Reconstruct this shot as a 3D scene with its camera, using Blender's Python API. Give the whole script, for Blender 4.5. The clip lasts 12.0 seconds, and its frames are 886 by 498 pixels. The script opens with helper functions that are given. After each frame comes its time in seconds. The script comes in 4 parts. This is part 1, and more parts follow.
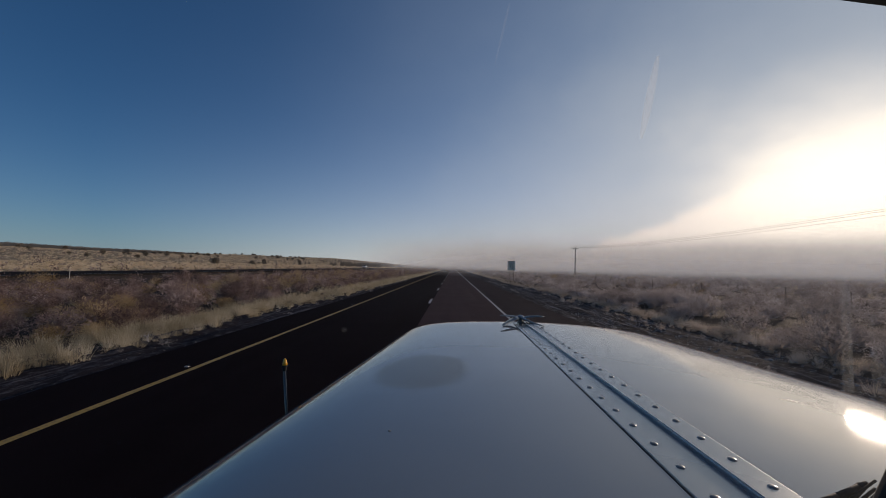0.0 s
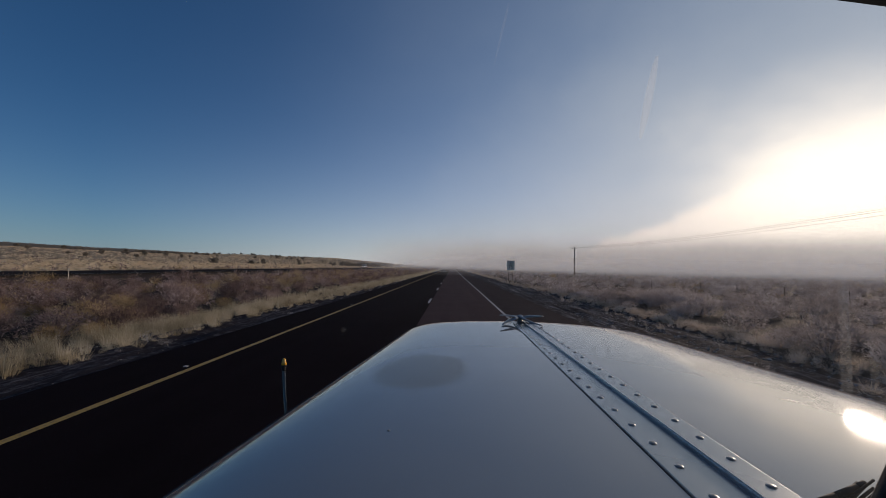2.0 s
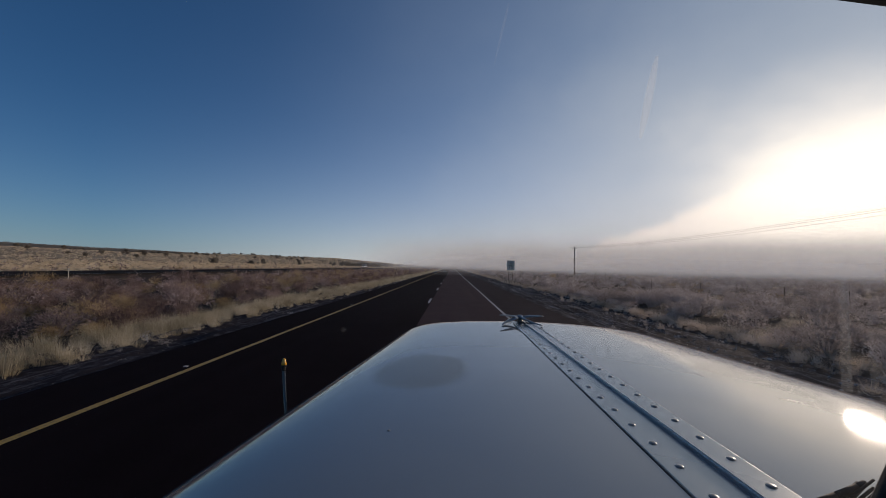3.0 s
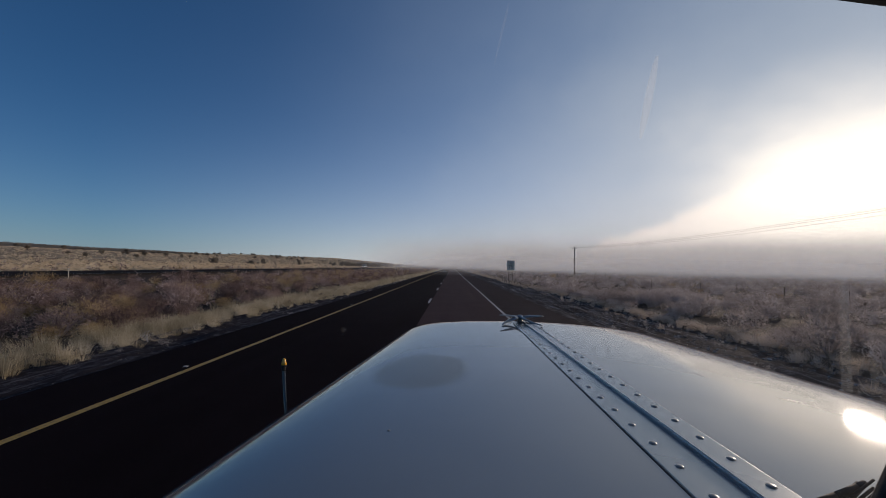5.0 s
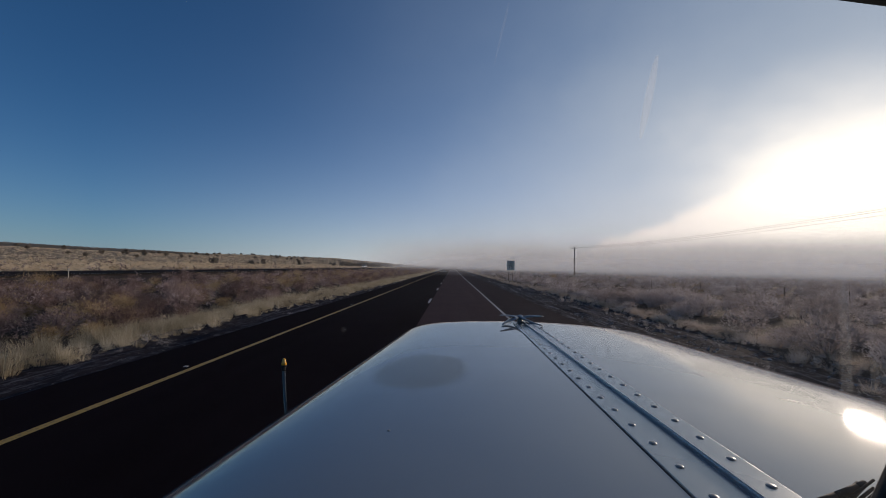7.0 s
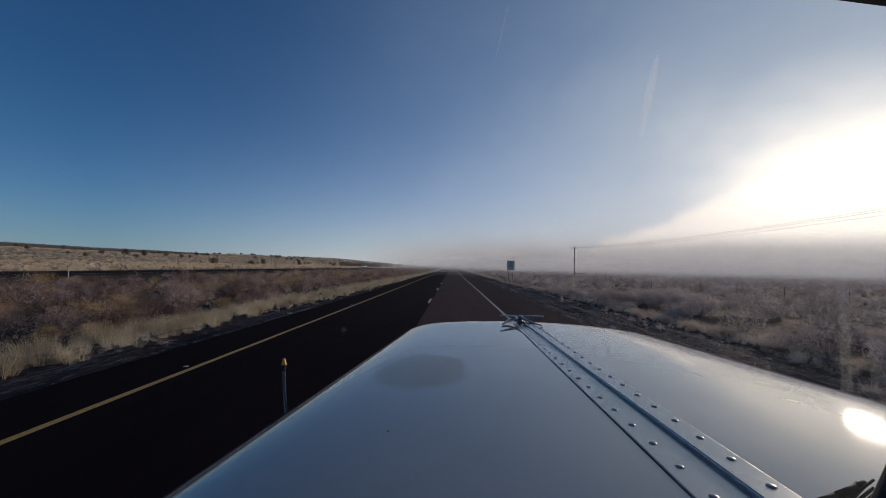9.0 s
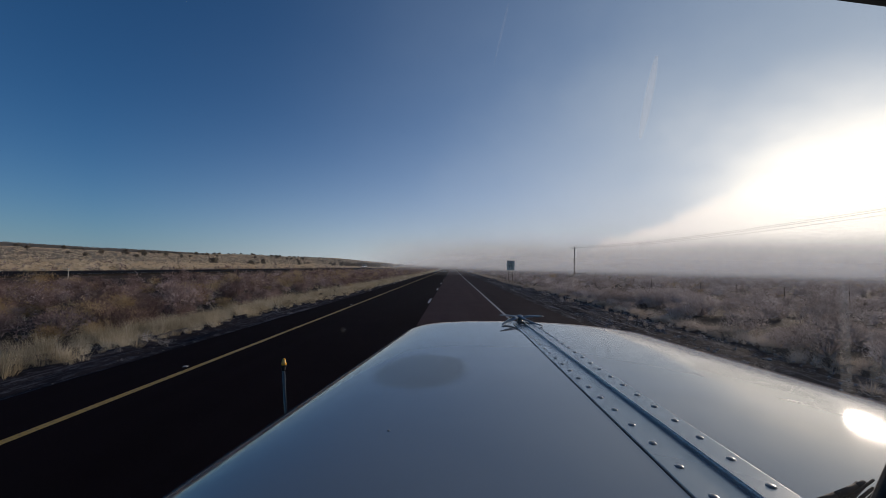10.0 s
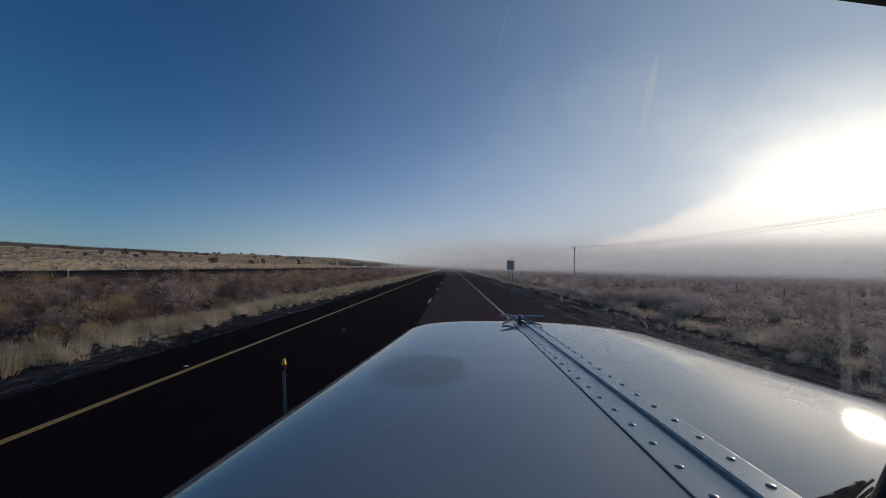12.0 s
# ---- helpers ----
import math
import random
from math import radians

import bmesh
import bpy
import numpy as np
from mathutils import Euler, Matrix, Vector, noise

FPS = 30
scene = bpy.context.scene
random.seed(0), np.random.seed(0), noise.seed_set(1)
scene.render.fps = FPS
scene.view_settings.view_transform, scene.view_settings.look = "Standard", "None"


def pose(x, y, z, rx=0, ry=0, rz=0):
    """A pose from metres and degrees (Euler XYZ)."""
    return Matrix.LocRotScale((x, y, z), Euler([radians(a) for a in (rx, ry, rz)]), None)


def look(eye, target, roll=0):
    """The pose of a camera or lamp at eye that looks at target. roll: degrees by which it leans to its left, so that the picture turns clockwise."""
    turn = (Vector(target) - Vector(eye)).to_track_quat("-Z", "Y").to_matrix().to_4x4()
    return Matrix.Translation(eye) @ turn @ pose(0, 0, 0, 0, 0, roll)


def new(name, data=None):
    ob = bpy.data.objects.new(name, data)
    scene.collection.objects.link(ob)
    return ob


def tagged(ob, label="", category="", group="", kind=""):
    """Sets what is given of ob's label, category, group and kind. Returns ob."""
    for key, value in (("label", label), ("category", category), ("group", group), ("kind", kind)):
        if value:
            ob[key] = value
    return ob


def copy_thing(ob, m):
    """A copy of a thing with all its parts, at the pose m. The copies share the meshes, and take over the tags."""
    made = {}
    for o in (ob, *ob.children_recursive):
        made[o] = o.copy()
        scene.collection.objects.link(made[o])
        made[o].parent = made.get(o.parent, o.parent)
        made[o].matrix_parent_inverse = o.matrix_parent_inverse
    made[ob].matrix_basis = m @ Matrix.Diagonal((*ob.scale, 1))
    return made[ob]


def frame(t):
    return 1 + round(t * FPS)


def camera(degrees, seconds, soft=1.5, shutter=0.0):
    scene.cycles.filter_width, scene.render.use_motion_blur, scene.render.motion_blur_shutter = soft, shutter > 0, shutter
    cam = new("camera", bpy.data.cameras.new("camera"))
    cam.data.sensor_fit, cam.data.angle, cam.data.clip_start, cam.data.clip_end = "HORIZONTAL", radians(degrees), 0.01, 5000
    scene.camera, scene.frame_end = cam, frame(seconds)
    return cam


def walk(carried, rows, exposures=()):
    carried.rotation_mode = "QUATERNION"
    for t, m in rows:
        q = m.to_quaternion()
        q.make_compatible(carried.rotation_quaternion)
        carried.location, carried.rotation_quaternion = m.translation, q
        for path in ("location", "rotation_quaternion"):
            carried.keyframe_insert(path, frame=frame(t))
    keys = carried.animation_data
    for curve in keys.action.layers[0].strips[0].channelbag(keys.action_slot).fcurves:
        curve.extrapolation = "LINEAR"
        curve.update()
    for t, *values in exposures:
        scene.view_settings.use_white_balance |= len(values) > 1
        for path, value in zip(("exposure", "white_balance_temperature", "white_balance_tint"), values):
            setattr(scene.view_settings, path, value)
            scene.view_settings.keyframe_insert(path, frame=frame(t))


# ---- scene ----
# ---------------------------------------------------------------- camera
cam = camera(98.0, 12.0, soft=0.78)
EYE_Z = 2.03
YAW, PITCH, ROLL = 1.40, 2.65, 1.30


def mounted(dx, dz, yaw, pitch, roll):
    """The dashboard camera, with the small sway of the cab."""
    eye = Vector((dx, 0.0, EYE_Z + dz))
    a, b = radians(YAW + yaw), radians(PITCH + pitch)
    way = Vector((-math.sin(a) * math.cos(b), math.cos(a) * math.cos(b), math.sin(b)))
    return look(eye, eye + way, ROLL + roll)


walk(cam, [
    (0.0, mounted(0.0000, 0.0000, 0.10, 0.04, 0.00)),
    (0.5, mounted(0.0000, 0.0002, 0.06, 0.02, 0.01)),
    (1.0, mounted(0.0002, 0.0000, 0.03, 0.00, 0.02)),
    (1.5, mounted(0.0000, 0.0003, 0.00, 0.01, 0.02)),
    (2.5, mounted(0.0003, 0.0000, 0.01, -0.01, 0.01)),
    (3.2, mounted(0.0000, 0.0002, 0.00, 0.00, 0.00)),
    (4.0, mounted(-0.0002, 0.0000, 0.01, 0.01, 0.00)),
    (4.8, mounted(0.0000, 0.0001, 0.00, 0.00, 0.00)),
    (6.0, mounted(0.0002, 0.0003, 0.01, -0.01, 0.01)),
    (7.2, mounted(0.0000, 0.0000, 0.00, 0.01, 0.00)),
    (8.0, mounted(-0.0002, 0.0002, -0.01, 0.00, 0.00)),
    (8.8, mounted(0.0000, 0.0000, 0.00, 0.01, 0.00)),
    (10.0, mounted(0.0002, 0.0002, -0.01, 0.00, 0.00)),
    (11.0, mounted(0.0000, 0.0000, -0.01, -0.01, 0.01)),
    (12.0, mounted(0.0000, 0.0002, -0.02, -0.02, 0.01)),
], [(0.0, -0.10, 7050, 22), (2.5, -0.08, 6950, 22), (6.5, -0.03, 6750, 21), (9.0, -0.06, 6650, 20), (12.0, -0.09, 6450, 18)])

# ---------------------------------------------------------------- world, sun
SUN_AZ, SUN_EL = 47.0, 9.0
SUN_DIR = Vector((math.sin(radians(SUN_AZ)) * math.cos(radians(SUN_EL)),
                  math.cos(radians(SUN_AZ)) * math.cos(radians(SUN_EL)), math.sin(radians(SUN_EL))))

world = bpy.data.worlds.new("winter_morning_sky")
scene.world = world
world.use_nodes = True
wt = world.node_tree
wt.nodes.clear()


def wmath(op, a, b=None, clamp=False):
    n = wt.nodes.new("ShaderNodeMath")
    n.operation, n.use_clamp = op, clamp
    for i, v in enumerate((a, b)):
        if v is None:
            continue
        if isinstance(v, (int, float)):
            n.inputs[i].default_value = v
        else:
            wt.links.new(v, n.inputs[i])
    return n.outputs[0]


def wrange(v, a, b, c, d, smooth=True):
    n = wt.nodes.new("ShaderNodeMapRange")
    n.interpolation_type = "SMOOTHSTEP" if smooth else "LINEAR"
    wt.links.new(v, n.inputs[0])
    for i, x in enumerate((a, b, c, d)):
        n.inputs[i + 1].default_value = x
    return n.outputs[0]


def wmix(f, a, b, blend="MIX"):
    n = wt.nodes.new("ShaderNodeMix")
    n.data_type, n.blend_type = "RGBA", blend
    for i, v in ((0, f), (6, a), (7, b)):
        if isinstance(v, (int, float)):
            n.inputs[i].default_value = v
        elif isinstance(v, tuple):
            n.inputs[i].default_value = (*v, 1)
        else:
            wt.links.new(v, n.inputs[i])
    return n.outputs[2]


sky = wt.nodes.new("ShaderNodeTexSky")
sky.sky_type = "NISHITA"
sky.sun_disc = False
sky.sun_elevation, sky.sun_rotation = radians(SUN_EL), radians(SUN_AZ)
sky.altitude, sky.air_density, sky.dust_density, sky.ozone_density = 1700, 1.0, 0.6, 2.2
SKY_STRENGTH = 0.080
coord = wt.nodes.new("ShaderNodeTexCoord")
way = coord.outputs["Generated"]
dot = wt.nodes.new("ShaderNodeVectorMath")
dot.operation = "DOT_PRODUCT"
wt.links.new(way, dot.inputs[0])
dot.inputs[1].default_value = SUN_DIR
toward = wmath("MAXIMUM", dot.outputs["Value"], 0.0)
sep = wt.nodes.new("ShaderNodeSeparateXYZ")
wt.links.new(way, sep.inputs[0])
up = wmath("MAXIMUM", sep.outputs[2], 0.0)
# drifting edges of the fog
mapn = wt.nodes.new("ShaderNodeMapping")
mapn.inputs["Scale"].default_value = (2.0, 2.0, 2.8)
wt.links.new(way, mapn.inputs[0])
cloud = wt.nodes.new("ShaderNodeTexNoise")
cloud.inputs["Scale"].default_value = 1.9
cloud.inputs["Detail"].default_value = 5.0
cloud.inputs["Roughness"].default_value = 0.48
wt.links.new(mapn.outputs[0], cloud.inputs["Vector"])
puff = wmath("SUBTRACT", cloud.outputs[0], 0.5)
# ragged billows along the upper edge of the lit fog
fine = wt.nodes.new("ShaderNodeTexNoise")
fine.inputs["Scale"].default_value = 4.5
fine.inputs["Detail"].default_value = 4.0
fine.inputs["Roughness"].default_value = 0.5
wt.links.new(mapn.outputs[0], fine.inputs["Vector"])
billow = wmath("SUBTRACT", fine.outputs[0], 0.5)


def round_sun(flatness):
    """How far a direction lies from the sun, with heights stretched by that much."""
    off = wt.nodes.new("ShaderNodeVectorMath")
    off.operation = "SUBTRACT"
    wt.links.new(way, off.inputs[0])
    off.inputs[1].default_value = SUN_DIR
    flat = wt.nodes.new("ShaderNodeVectorMath")
    flat.operation = "MULTIPLY"
    wt.links.new(off.outputs[0], flat.inputs[0])
    flat.inputs[1].default_value = (1.0, 1.0, flatness)
    far = wt.nodes.new("ShaderNodeVectorMath")
    far.operation = "LENGTH"
    wt.links.new(flat.outputs[0], far.inputs[0])
    return wmath("ADD", far.outputs["Value"], wmath("ADD", wmath("MULTIPLY", puff, -0.22), wmath("MULTIPLY", billow, -0.03)))


veil = wmath("POWER", wmath("MAXIMUM", wmath("ADD", toward, wmath("MULTIPLY", puff, 0.14)), 0.0), 3.0, True)
halo = wrange(round_sun(1.7), 0.90, 0.02, 0.0, 1.0)
core = wmath("POWER", wrange(round_sun(1.35), 0.43, 0.0, 0.0, 1.0), 1.5)
low = wmath("POWER", 2.718, wmath("MULTIPLY", up, -12.0))
lit = wmath("MULTIPLY", wmath("POWER", 2.718, wmath("MULTIPLY", up, -8.0)), wmath("POWER", toward, 1.2))
# the lit fog climbs towards the sun's side, with a ragged upper edge
east = wmath("MAXIMUM", sep.outputs[0], 0.05)
climb = wmath("DIVIDE", up, wmath("MULTIPLY", wmath("POWER", east, 2.2), 0.60))
climb = wmath("ADD", climb, wmath("ADD", wmath("MULTIPLY", puff, -1.2), wmath("MULTIPLY", billow, -0.9)))
heap = wmath("MULTIPLY", wrange(climb, 1.06, 0.72, 0.0, 1.0), wrange(east, 0.08, 0.38, 0.0, 1.0))
rim = wmath("ADD", up, wmath("MULTIPLY", billow, -0.03))
bank = wmath("MULTIPLY", wrange(rim, 0.084, 0.036, 0.0, 1.0), wrange(toward, 0.45, 0.80, 0.0, 1.0))
tint = (SKY_STRENGTH * 0.35, SKY_STRENGTH * 0.86, SKY_STRENGTH * 1.20)
c1 = wmix(1.0, sky.outputs[0], tint, "MULTIPLY")
c1 = wmix(wmath("MULTIPLY", low, 0.62, True), c1, (0.275, 0.345, 0.45))
c2 = wmix(wmath("MULTIPLY", veil, 0.72, True), c1, (0.315, 0.41, 0.475))
c2 = wmix(wmath("MULTIPLY", halo, 0.42, True), c2, (0.70, 0.78, 0.76))
c2 = wmix(wmath("MULTIPLY", lit, 1.0, True), c2, (0.83, 0.83, 0.80))
c2 = wmix(wmath("MULTIPLY", heap, 0.82, True), c2, (0.99, 0.96, 0.87))
c3 = wmix(core, c2, (1.40, 1.38, 1.18))
c3 = wmix(wmath("MULTIPLY", bank, 0.78, True), c3, (0.43, 0.435, 0.42))
bg = wt.nodes.new("ShaderNodeBackground")
bg.inputs["Strength"].default_value = 1.0
wt.links.new(c3, bg.inputs[0])
wout = wt.nodes.new("ShaderNodeOutputWorld")
wt.links.new(bg.outputs[0], wout.inputs[0])

sun = new("sun", bpy.data.lights.new("sun", "SUN"))
sun.data.energy, sun.data.angle, sun.data.color = 2.4, radians(3.0), (1.0, 0.88, 0.70)
sun.matrix_world = look(SUN_DIR * 100, (0, 0, 0))

# ---------------------------------------------------------------- materials


class Mat:
    """A small builder of node materials."""

    def __init__(self, name, rough=0.8, metal=0.0, spec=0.5):
        self.m = bpy.data.materials.new(name)
        self.m.use_nodes = True
        self.t = self.m.node_tree
        self.b = self.t.nodes["Principled BSDF"]
        self.b.inputs["Roughness"].default_value = rough
        self.b.inputs["Metallic"].default_value = metal
        self.b.inputs["Specular IOR Level"].default_value = spec
        self.co = self.t.nodes.new("ShaderNodeTexCoord").outputs["Object"]

    def plug(self, socket, v):
        if isinstance(v, (int, float)):
            socket.default_value = v
        elif isinstance(v, tuple):
            socket.default_value = (*v, 1) if len(v) == 3 and socket.type == "RGBA" else v
        else:
            self.t.links.new(v, socket)

    def noise(self, scale, detail=4.0, stretch=(1, 1, 1), rough=0.55):
        mp = self.t.nodes.new("ShaderNodeMapping")
        mp.inputs["Scale"].default_value = stretch
        self.t.links.new(self.co, mp.inputs[0])
        n = self.t.nodes.new("ShaderNodeTexNoise")
        n.inputs["Scale"].default_value, n.inputs["Detail"].default_value = scale, detail
        n.inputs["Roughness"].default_value = rough
        self.t.links.new(mp.outputs[0], n.inputs["Vector"])
        return n.outputs[0]

    def range(self, v, a, b, c=0.0, d=1.0):
        n = self.t.nodes.new("ShaderNodeMapRange")
        self.t.links.new(v, n.inputs[0])
        for i, x in enumerate((a, b, c, d)):
            n.inputs[i + 1].default_value = x
        return n.outputs[0]

    def math(self, op, a, b=0.0):
        n = self.t.nodes.new("ShaderNodeMath")
        n.operation = op
        self.plug(n.inputs[0], a)
        self.plug(n.inputs[1], b)
        return n.outputs[0]

    def mix(self, f, a, b, blend="MIX"):
        n = self.t.nodes.new("ShaderNodeMix")
        n.data_type, n.blend_type = "RGBA", blend
        self.plug(n.inputs[0], f)
        self.plug(n.inputs[6], a)
        self.plug(n.inputs[7], b)
        return n.outputs[2]

    def island(self):
        return self.t.nodes.new("ShaderNodeNewGeometry").outputs["Random Per Island"]

    def each(self):
        return self.t.nodes.new("ShaderNodeObjectInfo").outputs["Random"]

    def axis(self, i):
        n = self.t.nodes.new("ShaderNodeSeparateXYZ")
        self.t.links.new(self.co, n.inputs[0])
        return n.outputs[i]

    def color(self, v):
        self.plug(self.b.inputs["Base Color"], v)
        return self

    def rough(self, v):
        self.plug(self.b.inputs["Roughness"], v)
        return self

    def bump(self, v, strength=0.3, distance=0.01):
        n = self.t.nodes.new("ShaderNodeBump")
        n.inputs["Strength"].default_value, n.inputs["Distance"].default_value = strength, distance
        self.t.links.new(v, n.inputs["Height"])
        self.t.links.new(n.outputs[0], self.b.inputs["Normal"])
        return self


def plain(name, col, rough=0.6, metal=0.0, vary=0.25, scale=14.0, bump=0.1):
    q = Mat(name, rough, metal)
    n1, n2 = q.noise(scale), q.noise(scale * 0.13)
    dark = tuple(c * (1 - vary) for c in col)
    q.color(q.mix(n2, q.mix(n1, dark, col), col))
    q.bump(n1, bump, 0.004)
    return q.m


def asphalt(name, a, b, rough):
    q = Mat(name, rough, 0.0, 0.02)
    grit, blotch, wear = q.noise(70, 3), q.noise(0.55, 5), q.noise(1.0, 4, (1.6, 0.05, 1))
    col = q.mix(q.range(blotch, 0.3, 0.7), a, b)
    col = q.mix(q.math("MULTIPLY", q.range(wear, 0.45, 0.75), 0.35), col, tuple(c * 1.5 for c in b))
    col = q.mix(q.math("MULTIPLY", q.range(grit, 0.55, 0.8), 0.5), col, tuple(min(1, c * 2.4) for c in b))
    q.color(col)
    q.bump(grit, 0.35, 0.006)
    return q.m


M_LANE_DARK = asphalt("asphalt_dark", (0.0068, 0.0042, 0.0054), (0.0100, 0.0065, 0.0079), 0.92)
M_LANE_WORN = asphalt("asphalt_red_cinder", (0.055, 0.035, 0.037), (0.070, 0.047, 0.047), 0.9)
M_SHOULDER = asphalt("asphalt_shoulder", (0.029, 0.0215, 0.0238), (0.043, 0.033, 0.0355), 0.92)
M_FAR_ROAD = asphalt("asphalt_far", (0.016, 0.014, 0.014), (0.024, 0.021, 0.020), 0.92)


def line_paint(name, col):
    q = Mat(name, 0.6)
    n1, n2 = q.noise(26, 5), q.noise(1.7, 4)
    q.color(q.mix(q.range(n1, 0.50, 0.72, 0.0, 0.8), q.mix(n2, tuple(c * 0.7 for c in col), col), (0.05, 0.045, 0.04)))
    q.bump(n1, 0.2, 0.003)
    return q.m


M_YELLOW = line_paint("yellow_line_paint", (0.48, 0.30, 0.05))
M_WHITE = line_paint("white_line_paint", (0.52, 0.50, 0.48))


def ground_mat():
    q = Mat("frosted_desert_soil", 0.95, 0.0, 0.05)
    big, mid, fine = q.noise(0.012, 4), q.noise(0.35, 5), q.noise(9, 4)
    soil = q.mix(q.range(mid, 0.35, 0.65), (0.036, 0.026, 0.021), (0.080, 0.061, 0.049))
    field = q.mix(q.range(mid, 0.35, 0.65), (0.25, 0.195, 0.13), (0.46, 0.375, 0.26))
    x = q.axis(0)
    out = q.range(x, -52.0, -66.0)
    col = q.mix(out, soil, field)
    col = q.mix(q.range(x, -380.0, -560.0), col, (0.21, 0.172, 0.125))
    frost = q.math("MULTIPLY", q.range(fine, 0.55, 0.8), 0.2)
    col = q.mix(frost, col, (0.40, 0.38, 0.36))
    col = q.mix(q.math("MULTIPLY", q.range(big, 0.45, 0.7), 0.35), col, (0.13, 0.105, 0.08))
    q.color(col)
    q.bump(fine, 0.5, 0.03)
    return q.m


def gravel_mat(name, frost):
    q = Mat(name, 0.95, 0.0, 0.03)
    streak, fine, mid = q.noise(1.0, 5, (4.5, 0.22, 1), 0.75), q.noise(32, 4), q.noise(0.8, 4)
    col = q.mix(mid, (0.0125, 0.0105, 0.0125), (0.034, 0.0300, 0.0350))
    col = q.mix(q.math("MULTIPLY", q.range(streak, 0.54, 0.62), frost), col, (0.23, 0.235, 0.265))
    col = q.mix(q.math("MULTIPLY", q.range(fine, 0.62, 0.8), 0.22), col, (0.09, 0.086, 0.09))
    crust = q.noise(7, 6, (1, 0.5, 1), 0.7)
    col = q.mix(q.math("MULTIPLY", q.range(crust, 0.50, 0.62), frost * 0.55), col, (0.25, 0.26, 0.295))
    q.color(col)
    q.bump(q.math("ADD", fine, q.math("MULTIPLY", crust, 1.5)), 0.7, 0.03)
    return q.m


M_GROUND, M_GRAVEL, M_GRAVEL_FROST = ground_mat(), gravel_mat("dark_gravel", 0.30), gravel_mat("frost_streaked_gravel", 0.62)


def leafy(name, cols, rough=0.85, trans=0.25, single=False, clump=0.8):
    """Dry leaves and stalks: each one takes a tone of its own, within the tone of its clump."""
    q = Mat(name, rough, 0.0, 0.2)
    r = q.island()
    big = q.noise(clump, 2)
    ramp = q.t.nodes.new("ShaderNodeValToRGB")
    e = ramp.color_ramp.elements
    e[0].color, e[1].color = (*cols[0], 1), (*cols[-1], 1)
    for i, c in enumerate(cols[1:-1]):
        el = e.new((i + 1) / (len(cols) - 1))
        el.color = (*c, 1)
    tone = q.math("MULTIPLY", q.range(big, 0.34, 0.66), 0.32 if single else 0.66)
    if single:
        tone = q.math("ADD", tone, q.math("MULTIPLY", q.each(), 0.38))
    v = q.math("ADD", q.math("MULTIPLY", r, 0.30), tone)
    q.plug(ramp.inputs[0], v)
    q.color(ramp.outputs[0])
    tr = q.t.nodes.new("ShaderNodeBsdfTranslucent")
    q.plug(tr.inputs[0], ramp.outputs[0])
    mx = q.t.nodes.new("ShaderNodeMixShader")
    mx.inputs[0].default_value = trans
    q.t.links.new(q.b.outputs[0], mx.inputs[1])
    q.t.links.new(tr.outputs[0], mx.inputs[2])
    q.t.links.new(mx.outputs[0], q.t.nodes["Material Output"].inputs[0])
    return q.m


SAGE_TONES = [(0.060, 0.038, 0.034), (0.175, 0.116, 0.102), (0.38, 0.280, 0.250), (0.74, 0.62, 0.58)]
RIME_TONES = [(0.12, 0.098, 0.090), (0.31, 0.265, 0.246), (0.54, 0.475, 0.455), (0.82, 0.76, 0.745)]
STRAW_TONES = [(0.18, 0.115, 0.055), (0.35, 0.245, 0.128), (0.53, 0.40, 0.235), (0.70, 0.57, 0.40)]
M_SAGE = leafy("frosted_sagebrush", SAGE_TONES, 0.85, 0.42)
M_RIME = leafy("rimed_sagebrush", RIME_TONES, 0.85, 0.40)
M_RABBIT = leafy("straw_rabbitbrush", STRAW_TONES, 0.85, 0.42)
M_SAGE_ONE = leafy("frosted_sagebrush_bush", SAGE_TONES, 0.85, 0.42, True, 1.6)
M_RIME_ONE = leafy("rimed_sagebrush_bush", RIME_TONES, 0.85, 0.40, True, 1.6)
M_RABBIT_ONE = leafy("straw_rabbitbrush_bush", STRAW_TONES, 0.85, 0.42, True, 1.6)
M_GRASS = leafy("dry_straw_grass", [(0.20, 0.155, 0.095), (0.42, 0.345, 0.225), (0.62, 0.53, 0.375), (0.82, 0.73, 0.58)], 0.8, 0.4)
M_PALE = leafy("frosted_pale_grass", [(0.32, 0.255, 0.195), (0.46, 0.375, 0.30), (0.60, 0.51, 0.43), (0.74, 0.66, 0.59)], 0.8, 0.4)
M_FIELD = leafy("pale_field_grass", [(0.54, 0.40, 0.25), (0.74, 0.58, 0.385), (0.84, 0.69, 0.48), (0.92, 0.80, 0.62)], 0.8, 0.5)
M_JUNIPER = leafy("juniper_foliage", [(0.13, 0.105, 0.078), (0.20, 0.168, 0.13), (0.29, 0.25, 0.20), (0.40, 0.35, 0.30)], 0.85, 0.3)
M_BARK = plain("grey_bark", (0.13, 0.10, 0.08), 0.9, 0, 0.4, 20, 0.5)
M_POLE = plain("weathered_pole_wood", (0.12, 0.095, 0.078), 0.9, 0, 0.4, 9, 0.4)
M_STEEL = plain("galvanised_steel", (0.36, 0.36, 0.37), 0.45, 0.8, 0.25, 30, 0.1)
M_POST = plain("rusted_fence_post", (0.10, 0.075, 0.06), 0.8, 0.2, 0.4, 30, 0.2)
M_PORC = plain("grey_porcelain", (0.45, 0.44, 0.42), 0.3)
M_WIRE = plain("dull_wire", (0.09, 0.085, 0.085), 0.5, 0.6)
M_RUBBER = plain("black_rubber", (0.012, 0.012, 0.0125), 0.8, 0, 0.3, 40, 0.2)
